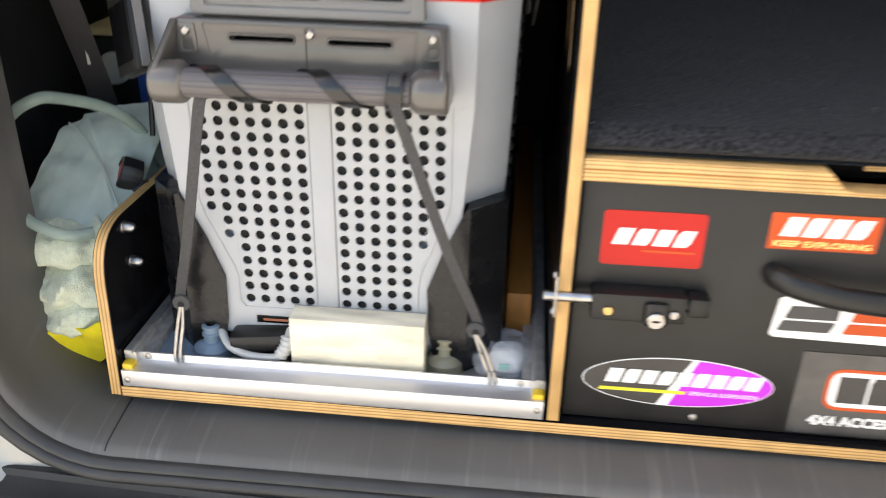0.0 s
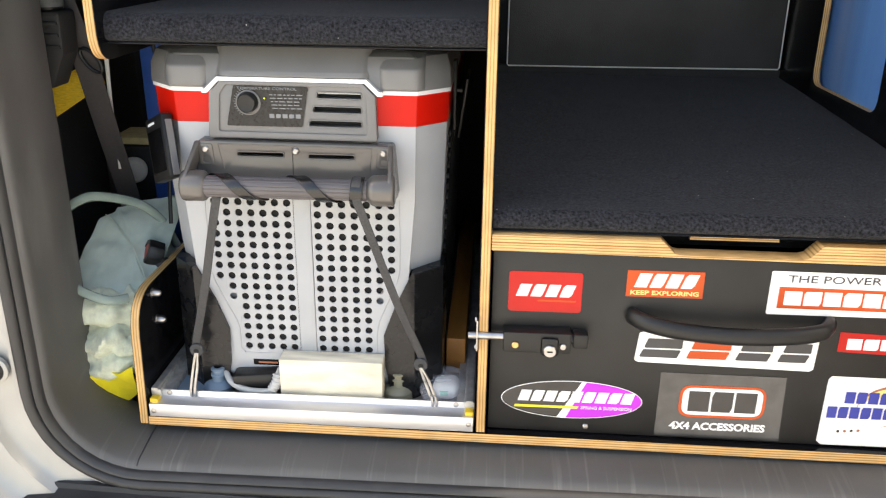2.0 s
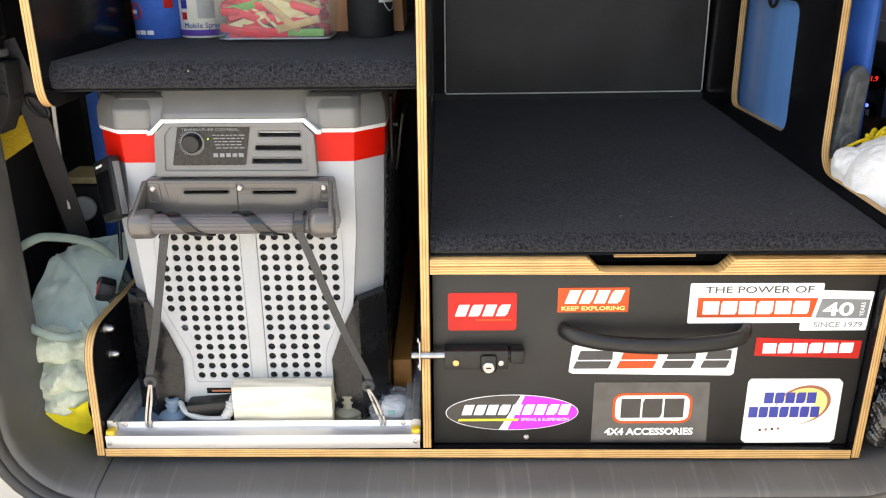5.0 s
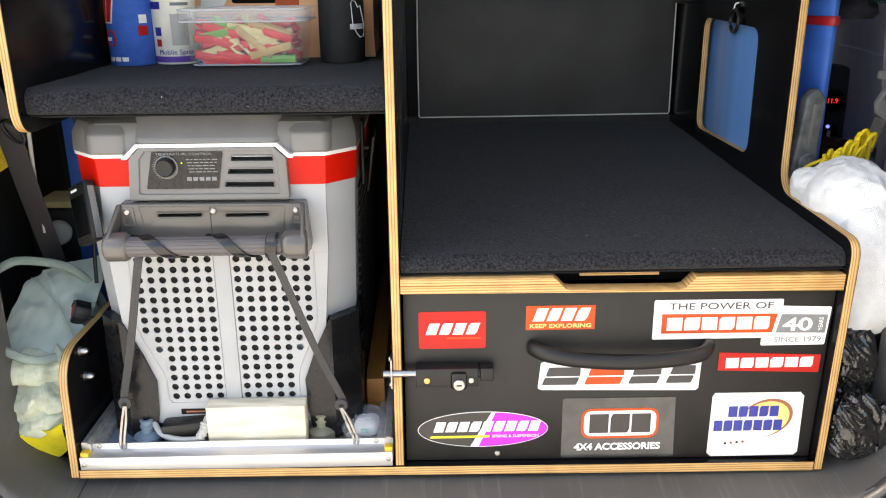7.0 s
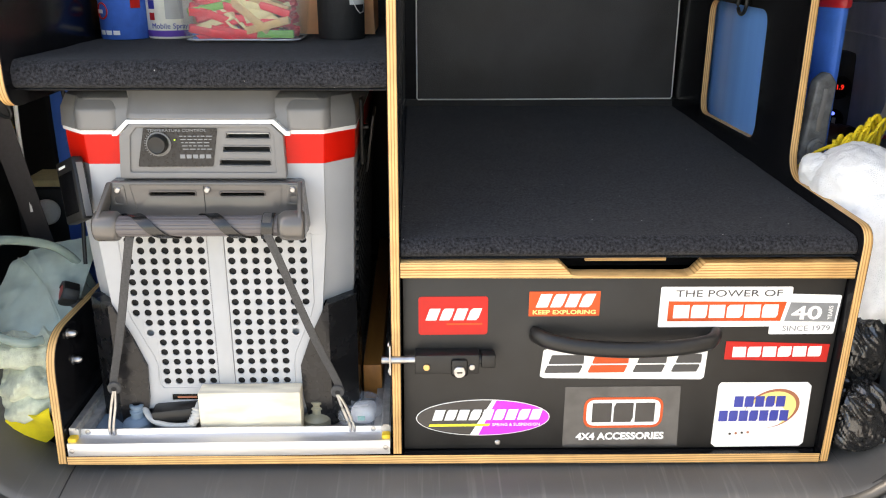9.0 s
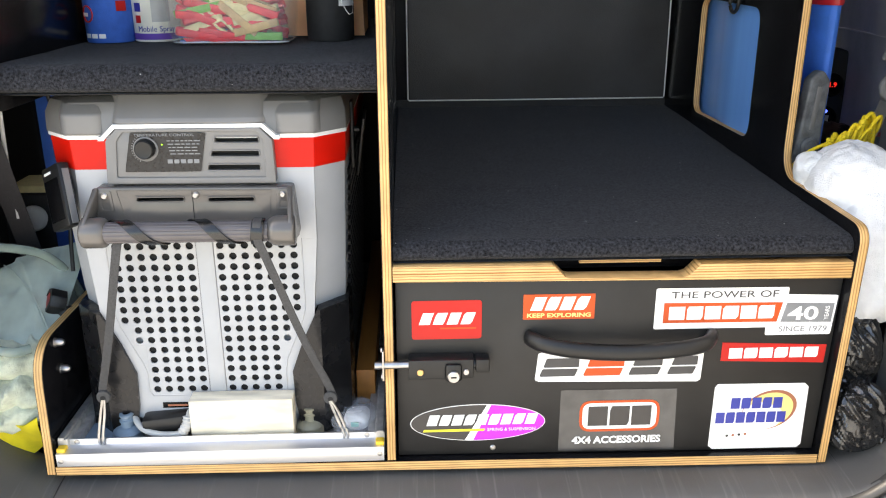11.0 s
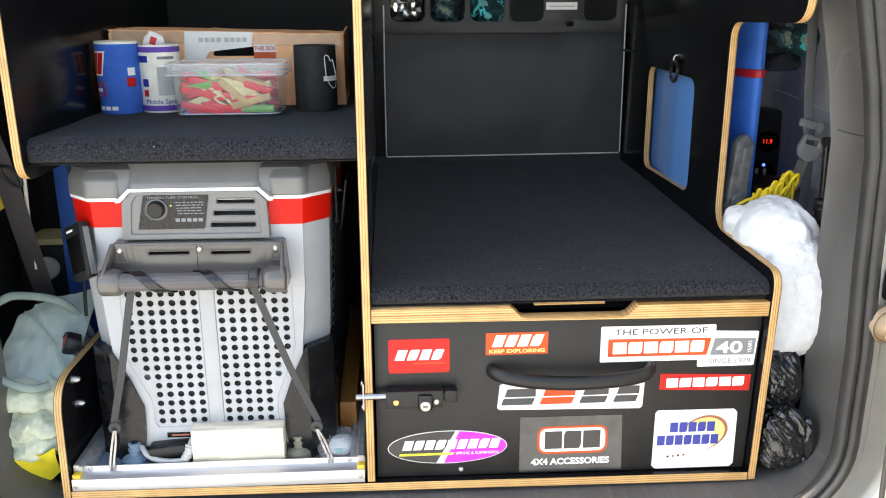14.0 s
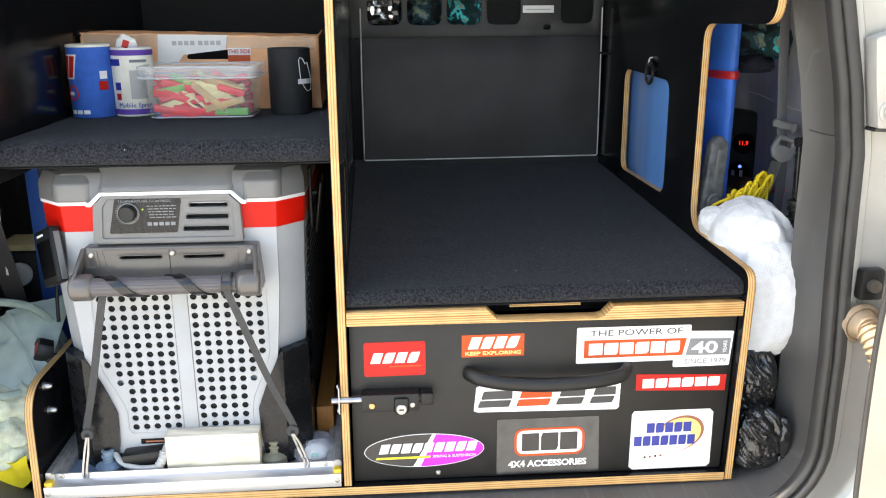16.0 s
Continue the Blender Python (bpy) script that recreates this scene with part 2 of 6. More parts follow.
for m_ in (TEAL, OLIVE):
    rp_ = m_.node_tree.nodes["Color Ramp"].color_ramp
    rp_.interpolation = "CONSTANT"
    rp_.elements[0].position, rp_.elements[1].position = 0.0, 0.56
    e_ = rp_.elements.new(0.47)
    e_.color = (0.012, 0.05, 0.07, 1)
    e_ = rp_.elements.new(0.62)
    e_.color = (0.30, 0.34, 0.26, 1)
VINYL_BLACK = mat("black_seat_vinyl", (0.018, 0.018, 0.020), 0.52, vary=0.45, scale=7, bump=0.45, bscale=420, rvary=0.14)
PIPING = mat("white_piping", (0.60, 0.60, 0.58), 0.6, vary=0.1)
LED_RED = mat("red_digits", (1.0, 0.03, 0.02), 0.4, emit=0.28)
LED_BLUE = mat("blue_indicator", (0.08, 0.15, 1.0), 0.4, emit=0.8)
LED_GREEN = mat("green_indicator", (0.40, 1.0, 0.05), 0.4, emit=0.35)
GLASS_DARK = mat("dark_display", (0.004, 0.004, 0.0045), 0.22, vary=0.1, spec=0.18)
DIAL_FACE = mat("scuffed_dial_plate", (0.010, 0.010, 0.011), 0.30, vary=0.9, scale=220, spec=0.4, rvary=0.15)
RED_CABLE = mat("red_cable", (0.55, 0.02, 0.03), 0.4, vary=0.05)
HEADLINER = mat("light_headlining", (0.72, 0.70, 0.67), 0.95, vary=0.05, scale=60, bump=0.3, bscale=600)
TAPE = mat("clear_tape", (0.75, 0.66, 0.52), 0.15, vary=0.1, scale=40, alpha=0.22, spec=0.7)
TINT = mat("tinted_glass", (0.25, 0.28, 0.27), 0.05, vary=0.0, alpha=0.25, spec=0.5)
BOOT = mat("tan_rubber_boot", (0.30, 0.22, 0.14), 0.5, vary=0.15, scale=60)
CONCRETE = mat("concrete_drive", (0.43, 0.42, 0.40), 0.85, vary=0.15, scale=5, bump=0.4, bscale=120)
FOIL = mat("silver_foil", (0.7, 0.7, 0.7), 0.25, metal=1.0, vary=0.3, scale=60)


# ---- builders ----
def to3(axis, u, v, w):
    return {"x": (w, u, v), "y": (u, w, v), "z": (u, v, w)}[axis]


def rounded(pts, radii, seg=6):
    """The corners of a polygon rounded off, each with its own radius."""
    if not hasattr(radii, "__len__"):
        radii = [radii] * len(pts)
    out = []
    for i, (p, r) in enumerate(zip(pts, radii)):
        p, a, b = Vector(p), Vector(pts[i - 1]), Vector(pts[(i + 1) % len(pts)])
        da, db = (a - p), (b - p)
        if r <= 0:
            out.append(tuple(p))
            continue
        half = da.angle(db) / 2
        cut = min(r / math.tan(half), da.length * 0.49, db.length * 0.49)
        p0, p1 = p + da.normalized() * cut, p + db.normalized() * cut
        for k in range(seg + 1):
            s = k / seg
            out.append(tuple(p0 * (1 - s) ** 2 + p * 2 * s * (1 - s) + p1 * s ** 2))
    return out


def rect(x0, x1, z0, z1, r=0.0, seg=5):
    pts = [(x0, z0), (x1, z0), (x1, z1), (x0, z1)]
    return rounded(pts, r, seg) if r else pts


def plate(outer, axis, a, b, holes=(), bev=0.0, bseg=2):
    """A flat plate of this outline, with holes, from a to b along the axis. Rim faces take the second material."""
    bm = bmesh.new()
    loops, edges = [], []
    for loop in (outer, *holes):
        vs = [bm.verts.new(to3(axis, u, v, a)) for u, v in loop]
        loops.append(vs)
        edges += [bm.edges.new((vs[i - 1], vs[i])) for i in range(len(vs))]
    if holes:
        bmesh.ops.triangle_fill(bm, use_beauty=True, use_dissolve=False, edges=edges)
    else:
        bm.faces.new(loops[0])
    far = {}
    for vs in loops:
        for v in vs:
            w = list(v.co)
            w["xyz".index(axis)] = b
            far[v] = bm.verts.new(w)
    for f in list(bm.faces):
        bm.faces.new([far[v] for v in reversed(f.verts)])
    for vs in loops:
        for i in range(len(vs)):
            f = bm.faces.new((vs[i - 1], vs[i], far[vs[i]], far[vs[i - 1]]))
            f.material_index = 1
    bmesh.ops.recalc_face_normals(bm, faces=bm.faces)
    if bev:
        sharp = [e for e in bm.edges if len(e.link_faces) == 2 and e.calc_face_angle(0) > 0.7]
        bmesh.ops.bevel(bm, geom=sharp, offset=bev, segments=bseg, affect="EDGES", profile=0.5)
    return bm


def box(x0, x1, y0, y1, z0, z1, bev=0.0, bseg=2):
    return plate([(x0, z0), (x1, z0), (x1, z1), (x0, z1)], "y", y0, y1, bev=bev, bseg=bseg)


def join(*bms):
    out = bmesh.new()
    for b in bms:
        me = bpy.data.meshes.new("t")
        b.to_mesh(me)
        out.from_mesh(me)
        bpy.data.meshes.remove(me)
        b.free()
    return out


def moved(bm, m):
    bmesh.ops.transform(bm, matrix=m, verts=bm.verts)
    return bm


def ring_mesh(rings, closed=False, cap=True):
    """Skin over rings of points, each ring a loop."""
    bm = bmesh.new()
    rows = [[bm.verts.new(p) for p in r] for r in rings]
    n = len(rows[0])
    pairs = list(zip(rows, rows[1:])) + ([(rows[-1], rows[0])] if closed else [])
    for r0, r1 in pairs:
        for i in range(n):
            bm.faces.new((r0[i - 1], r0[i], r1[i], r1[i - 1]))
    if cap and not closed:
        bm.faces.new(rows[0])
        bm.faces.new(rows[-1])
    bmesh.ops.recalc_face_normals(bm, faces=bm.faces)
    return bm


def smooth_line(pts, n=8, closed=False):
    """A smooth line through points."""
    pts = [Vector(p) for p in pts]
    out = []
    m = len(pts)
    for i in range(m if closed else m - 1):
        p1, p2 = pts[i], pts[(i + 1) % m]
        p0 = pts[i - 1] if (closed or i) else p1
        p3 = pts[(i + 2) % m] if (closed or i + 2 < m) else p2
        for k in range(n):
            t = k / n
            out.append(0.5 * (2 * p1 + (p2 - p0) * t + (2 * p0 - 5 * p1 + 4 * p2 - p3) * t * t + (3 * p1 - p0 - 3 * p2 + p3) * t ** 3))
    if not closed:
        out.append(pts[-1])
    return out


def tube(pts, r, seg=10, closed=False, flat=1.0, side=None, ripple=0.0, rn=3):
    """A tube along points. flat squeezes it across; side is the direction of its wide way."""
    pts = [Vector(p) for p in pts]
    rings = []
    ref = Vector(side) if side else None
    for i, p in enumerate(pts):
        a = pts[i - 1] if (closed or i) else p
        b = pts[(i + 1) % len(pts)] if (closed or i + 1 < len(pts)) else p
        d = (b - a).normalized()
        u = ref if ref else (Vector((0, 0, 1)) if abs(d.z) < 0.9 else Vector((0, 1, 0)))
        u = (u - d * u.dot(d)).normalized()
        v = d.cross(u)
        rr = r * (1 + (ripple if (i // rn) % 2 else 0))
        rings.append([p + u * rr * math.cos(2 * math.pi * k / seg) + v * rr * flat * math.sin(2 * math.pi * k / seg) for k in range(seg)])
    return ring_mesh(rings, closed)


def webbing(pts, width, thick, side):
    """A flat strap along points; side is its wide direction."""
    pts = [Vector(p) for p in pts]
    rings = []
    for i, p in enumerate(pts):
        d = (pts[min(i + 1, len(pts) - 1)] - pts[max(i - 1, 0)]).normalized()
        s = Vector(side[i]) if hasattr(side[0], "__len__") or isinstance(side[0], Vector) else Vector(side)
        s = (s - d * s.dot(d)).normalized()
        nrm = d.cross(s)
        rings.append([p + s * width / 2 * a + nrm * thick / 2 * b for a, b in ((-1, -0.6), (-0.9, -1), (0.9, -1), (1, -0.6), (1, 0.6), (0.9, 1), (-0.9, 1), (-1, 0.6))])
    return ring_mesh(rings)


def rod(p0, p1, r, r1=None, seg=20, bev=0.0):
    p0, p1 = Vector(p0), Vector(p1)
    d = (p1 - p0).normalized()
    r1 = r if r1 is None else r1
    if bev:
        pts = [(p0, r - bev), (p0 + d * bev, r), (p1 - d * bev, r1), (p1, r1 - bev)]
    else:
        pts = [(p0, r), (p1, r1)]
    u = (Vector((0, 0, 1)) if abs(d.z) < 0.9 else Vector((0, 1, 0))).cross(d).normalized()
    v = d.cross(u)
    return ring_mesh([[p + u * q * math.cos(2 * math.pi * k / seg) + v * q * math.sin(2 * math.pi * k / seg) for k in range(seg)] for p, q in pts])


def lathe(profile, base, seg=28, axis=(0, 0, 1)):
    """A turned body: rows of (radius, height) above base."""
    z = Vector(axis).normalized()
    u = (Vector((0, 1, 0)) if abs(z.y) < 0.9 else Vector((1, 0, 0))).cross(z).normalized()
    v = z.cross(u)
    base = Vector(base)
    return ring_mesh([[base + z * h + u * r * math.cos(2 * math.pi * k / seg) + v * r * math.sin(2 * math.pi * k / seg) for k in range(seg)] for r, h in profile])


def soft_body(c, s, power=2.6, n=48, folds=0.02, freq=9.0, fine=0.004, seed=0, lean=(0, 0), crease=1.0, zs=2.2):
    """A heap of cloth: a rounded mass with folds and ridges, flat below."""
    bm = bmesh.new()
    off = Vector((seed * 7.3, seed * 3.1, seed * 5.7))
    rows = []
    for i in range(n + 1):
        th = math.pi * i / n
        row = []
        for k in range(2 * n):
            ph = math.pi * k / n
            d = Vector((math.sin(th) * math.cos(ph), math.sin(th) * math.sin(ph), math.cos(th)))
            q = Vector([math.copysign(abs(e) ** (2 / power), e) for e in d])
            p = Vector((q.x * s[0], q.y * s[1], q.z * s[2]))
            w = noise.noise((p + off) * freq * 0.6) * 1.2
            r = 1 - abs(noise.noise(Vector((p.x * 1.2, p.y * 1.2, p.z * zs)) * freq + off + Vector((w, w, w)))) * 2
            g = folds * (r * crease + noise.noise((p + off) * freq * 0.7)) + fine * noise.noise((p + off) * freq * 6)
            p += d * g
            if p.z < -s[2]:
                p.z = -s[2]
            p.x += lean[0] * p.z
            p.y += lean[1] * p.z
            row.append(bm.verts.new(p + Vector(c)))
            if i in (0, n):
                break
        rows.append(row)
    m2 = 2 * n
    for i in range(n):
        for k in range(m2):
            a = rows[i] if len(rows[i]) > 1 else rows[i] * m2
            b = rows[i + 1] if len(rows[i + 1]) > 1 else rows[i + 1] * m2
            f = list(dict.fromkeys((a[k], a[(k + 1) % m2], b[(k + 1) % m2], b[k])))
            if len(f) > 2:
                bm.faces.new(f)
    bmesh.ops.recalc_face_normals(bm, faces=bm.faces)
    return bm


def sheet_of(fn, nu, nv, thick=0.003):
    """A thick sheet over a grid: fn(u, v) gives the place for u and v from 0 to 1."""
    bm = bmesh.new()
    g = [[bm.verts.new(fn(i / nu, j / nv)) for j in range(nv + 1)] for i in range(nu + 1)]
    for i in range(nu):
        for j in range(nv):
            bm.faces.new((g[i][j], g[i + 1][j], g[i + 1][j + 1], g[i][j + 1]))
    bmesh.ops.recalc_face_normals(bm, faces=bm.faces)
    if thick:
        bmesh.ops.solidify(bm, geom=bm.faces[:], thickness=thick)
    return bm


def mesh_object(name, bm, material, smooth=30):
    me = bpy.data.meshes.new(name)
    bm.to_mesh(me)
    bm.free()
    for m in (material if isinstance(material, (list, tuple)) else [material]):
        me.materials.append(m)
    if smooth:
        me.shade_smooth()
        me.set_sharp_from_angle(angle=radians(smooth))
    return new(name, me)


def part(name, bm, material, parent, label="", smooth=30):
    ob = mesh_object(name, bm, material, smooth)
    ob.parent = parent
    if parent.type == "EMPTY":
        ob.matrix_parent_inverse = Matrix.Translation(-parent.location)
    return tagged(ob, label)


def thing(name, base, label, category, group=""):
    ob = new(name)
    ob.location = base
    ob.empty_display_size = 0.02
    return tagged(ob, label, category, group)


def single(name, bm, material, label, category, group="", smooth=30):
    return tagged(mesh_object(name, bm, material, smooth), label, category, group)


def setting(name, bm, material, label="", smooth=30):
    return tagged(mesh_object(name, bm, material, smooth), label, kind="structure")


def lettering(text, x, z, y, height, width=None, shear=0.0, depth=0.0006, align="LEFT", bold=0.0):
    """Words as a thin raised mesh facing the rear of the car, from x, baseline z."""
    cu = bpy.data.curves.new("t", "FONT")
    cu.body, cu.size, cu.shear, cu.extrude, cu.offset, cu.resolution_u = text, 1.0, shear, 0.0, bold, 3
    ob = bpy.data.objects.new("t", cu)
    scene.collection.objects.link(ob)
    me = bpy.data.meshes.new_from_object(ob.evaluated_get(bpy.context.evaluated_depsgraph_get()))
    bpy.data.objects.remove(ob)
    bpy.data.curves.remove(cu)
    bm = bmesh.new()
    bm.from_mesh(me)
    bpy.data.meshes.remove(me)
    xs = [v.co.x for v in bm.verts]
    x0, x1 = min(xs), max(xs)
    sz = height / 0.69
    sx = width / (x1 - x0) if width else sz
    shift = {"LEFT": 0, "CENTER": -(x1 - x0) / 2 * sx}[align]
    for v in bm.verts:
        v.co = (x + shift + (v.co.x - x0) * sx, y, z + v.co.y * sz)
    if depth:
        got = bmesh.ops.extrude_face_region(bm, geom=bm.faces[:])
        for v in got["geom"]:
            if isinstance(v, bmesh.types.BMVert):
                v.co.y -= depth
    bmesh.ops.recalc_face_normals(bm, faces=bm.faces)
    return bm


def letter_blocks(parent, material, x0, x1, z0, z1, n, y, gap=0.18, shear=0.0):
    """A wordmark as a row of plain slanted blocks."""
    w, h = (x1 - x0) / n, z1 - z0
    for i in range(n):
        a, b = x0 + w * (i + gap / 2), x0 + w * (i + 1 - gap / 2)
        q = lambda u, v: (a + (b - a) * u + shear * h * v, z0 + h * v)
        cut = (0.0, 0.10, 0.0, 0.16)[i % 4]
        pts = [q(0, 0), q(1 - cut, 0), q(1, 0.22), q(1, 1), q(cut, 1), q(0, 0.78)]
        part("letter_block", plate(pts, "y", y, y - 0.0006), material, parent, smooth=0)


# ---- the car and the ground ----
def ground_sheet():
    bm = bmesh.new()
    vs = [bm.verts.new(p) for p in ((-400, -400, 0), (400, -400, 0), (400, 400, 0), (-400, 400, 0))]
    bm.faces.new(vs)
    return bm


setting("ground", ground_sheet(), CONCRETE, "pale concrete driveway under the car", smooth=0)

FLOOR_Z = 0.786


def opening(d, n=9):
    """The rear opening's outline, widened by d: points (x, z) from the top left down, across the sill and up the right."""
    w = max(0.0, 1 - (d / 0.015) ** 3) * 0.018
    xl, zb, r = -0.543 - d - 0.8 * w, FLOOR_Z - d * 0.95, 0.105 + d
    pts = [(xl + 0.065, 2.10 + d), (xl + 0.012, 1.60), (xl, 1.38)]
    pts += [(xl, 1.20), (xl, 1.05)]
    for k in range(n + 1):
        a = math.pi + math.pi / 2 * k / n
        pts.append((xl + r + r * math.cos(a), zb + r + r * math.sin(a)))
    xr = 0.852 - 0.7 * d if d < 0.024 else 0.835 + (d - 0.024) * 1.25
    pts += [(-0.2, zb), (0.1, zb), (0.4, zb)]
    for k in range(n + 1):
        a = -math.pi / 2 + math.pi / 2 * k / n
        pts.append((xr - r + r * math.cos(a), zb + r + r * math.sin(a)))
    pts += [(xr - 0.2 * w, 1.05), (xr - 0.008 + 0.5 * w, 1.2), (xr - 0.014 + w, 1.38), (xr - 0.030 + w, 1.48), (xr - 0.058 + w, 1.60), (xr - 0.19 + w, 2.10 + d)]
    return pts


def frame_band(section, n=9):
    """A band round the rear opening: section rows of (widening, y)."""
    loops = [[Vector((x, y, z)) for x, z in opening(d, n)] for d, y in section]
    bm = bmesh.new()
    rows = [[bm.verts.new(p) for p in lp] for lp in loops]
    for r0, r1 in zip(rows, rows[1:]):
        for i in range(len(r0) - 1):
            bm.faces.new((r0[i], r0[i + 1], r1[i + 1], r1[i]))
    bmesh.ops.recalc_face_normals(bm, faces=bm.faces)
    return bm


setting("trim", frame_band([(0.06, 0.86), (0.012, 0.845), (0.002, 0.825), (0.0, 0.80), (0.003, 0.765), (0.009, 0.735), (0.014, 0.715), (0.020, 0.706), (0.027, 0.703)]), TRIM,
        "grey plastic trim round the car's rear opening", smooth=50)
seal = setting("door_seal", frame_band([(0.024, 0.712), (0.025, 0.700), (0.029, 0.693), (0.034, 0.692), (0.038, 0.697), (0.040, 0.692), (0.046, 0.688), (0.052, 0.690), (0.056, 0.698), (0.060, 0.71)]), RUBBER,
               "dark rubber door seal round the opening", smooth=60)
setting("car_body", frame_band([(0.050, 0.715), (0.060, 0.704), (0.066, 0.703), (0.070, 0.709), (0.098, 0.707), (0.106, 0.700), (0.112, 0.688), (0.140, 0.684), (0.152, 0.668), (0.165, 0.645), (0.19, 0.635), (0.24, 0.632), (0.26, 0.66), (0.27, 0.80)]), PAINT,
        "silver painted bodywork round the rear opening", smooth=50)


setting("body_seam", tube([(x, 0.6855, z) for x, z in opening(0.128)[-7:]], 0.0020, 8), RUBBER, "dark seam along the painted jamb")


def sill_seam(x):
    pts = [(x - 0.012 * (0.80 - y), y - 0.0004, FLOOR_Z - 0.95 * d + 0.0004) for d, y in [(0.0, 0.80), (0.003, 0.765), (0.009, 0.735), (0.014, 0.715), (0.020, 0.706)]]
    return setting("trim_seam", tube(pts, 0.0009, 6), RUBBER, "fine joint in the sill trim")


setting("trim_seam", tube([(0.8235, 0.80, 1.405), (0.8205, 0.765, 1.405), (0.8190, 0.735, 1.406), (0.8180, 0.715, 1.407), (0.8170, 0.706, 1.408)], 0.0009, 6), RUBBER, "fine joint in the pillar trim")
sill_seam(-0.447)
sill_seam(0.757)


def bumper():
    prof = [(0.716, 0.735), (0.690, 0.735), (0.6850, 0.7368), (0.6815, 0.7362), (0.6795, 0.7330), (0.6780, 0.7290), (0.6720, 0.7265), (0.6580, 0.7225), (0.6530, 0.7228), (0.6480, 0.7215), (0.6440, 0.7170), (0.6400, 0.7080), (0.625, 0.688), (0.600, 0.676), (0.570, 0.672), (0.540, 0.664), (0.515, 0.645), (0.50, 0.60), (0.50, 0.45), (0.72, 0.40)]
    xs = [-0.90 + 1.98 * i / 24 for i in range(25)]
    bm = bmesh.new()
    rows = []
    for x in xs:
        bow = 0.035 * ((x - 0.14) / 0.98) ** 2
        rows.append([bm.verts.new((x, y + bow, z)) for y, z in prof])
    for a, b in zip(rows, rows[1:]):
        for i in range(len(prof) - 1):
            bm.faces.new((a[i], a[i + 1], b[i + 1], b[i]))
    bm.faces.new(rows[0])
    bm.faces.new(rows[-1])
    bmesh.ops.recalc_face_normals(bm, faces=bm.faces)
    return bm


setting("bumper", bumper(), BUMPER, "dark plastic rear bumper under the sill", smooth=40)
setting("floor", box(-0.98, 1.28, 0.80, 3.2, 0.74, FLOOR_Z), TRIM_DARK, "dark cargo floor of the car")


def side_wall(name, line, z0, z1, out, label):
    """An inner side panel bulging along its plan line, with thickness outwards."""
    pts = smooth_line([Vector((x, y, 0)) for x, y in line], 6)

    def place(u, v):
        i = min(int(round(u * (len(pts) - 1))), len(pts) - 1)
        z = z0 + (z1 - z0) * v
        belly = 0.02 * math.sin(v * 5.0) + (0.05 * max(0, v - 0.55) * -1)
        return Vector((pts[i].x + out * belly, pts[i].y, z))

    bm = sheet_of(place, len(pts) - 1, 26, 0)
    gone = [f for f in bm.faces if 1.56 < f.calc_center_median().z < 2.02 and 1.42 < f.calc_center_median().y < 2.9]
    bmesh.ops.delete(bm, geom=gone, context="FACES")
    bmesh.ops.solidify(bm, geom=bm.faces[:], thickness=0.03)
    # left panel gets darker plastic: that side's shade is in the colour
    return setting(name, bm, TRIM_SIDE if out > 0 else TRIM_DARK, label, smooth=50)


side_wall("wall_east", [(0.895, 0.852), (0.935, 0.90), (0.97, 1.05), (1.03, 1.3), (1.115, 1.58), (1.16, 1.9), (1.18, 3.2)], 0.74, 2.16, 1, "grey moulded side panel of the cargo area")
side_wall("wall_west", [(-0.60, 0.852), (-0.655, 0.90), (-0.69, 1.05), (-0.72, 1.3), (-0.78, 1.6), (-0.86, 1.9), (-0.90, 3.2)], 0.74, 2.16, -1, "moulded side panel of the cargo area, shade in its dark colour")
setting("trim_seam", tube(smooth_line([(0.954, 1.05, 1.400), (0.9935, 1.22, 1.395), (1.0445, 1.40, 1.390), (1.0985, 1.58, 1.384), (1.129, 1.70, 1.380)], 6), 0.0020, 8), PIPING, "raised seam along the side panel")
setting("ceiling", box(-1.05, 1.30, 0.66, 3.25, 2.14, 2.18), HEADLINER, "pale grey headlining of the car")
setting("wall_front", box(-1.05, 1.30, 3.2, 3.25, 0.74, 2.14), TRIM_DARK, "dark front end of the car's interior")
side_hole = [rounded([(1.40, 1.54), (2.95, 1.54), (2.95, 2.04), (1.40, 2.04)], 0.06)]
skin = [(0.72, 0.4), (3.25, 0.4), (3.25, 2.20), (0.72, 2.20)]
# out of view, added to stop sun reaching the sill and left jamb
setting("corner_panel", box(-1.00, -0.80, 0.600, 0.66, 0.45, 2.18, bev=0.02, bseg=3), PAINT, "unseen silver corner block added to keep sun off the sill")
setting("body_side_west", plate([(0.61, 0.4)] + skin[1:3] + [(0.61, 2.20)], "x", -1.00, -0.97, side_hole), PAINT, "silver outer side of the car")
setting("body_side_east", plate(skin, "x", 1.27, 1.30, side_hole), PAINT, "silver outer side of the car")
setting("window_1", plate([(1.38, 1.52), (2.97, 1.52), (2.97, 2.06), (1.38, 2.06)], "x", -0.968, -0.964), TINT, "tinted side window")
setting("window_2", plate([(1.38, 1.52), (2.97, 1.52), (2.97, 2.06), (1.38, 2.06)], "x", 1.264, 1.268), TINT, "tinted side window")
setting("roof", box(-1.02, 1.32, 0.583, 3.3, 2.185, 2.23, bev=0.010), PAINT, "silver roof of the car")


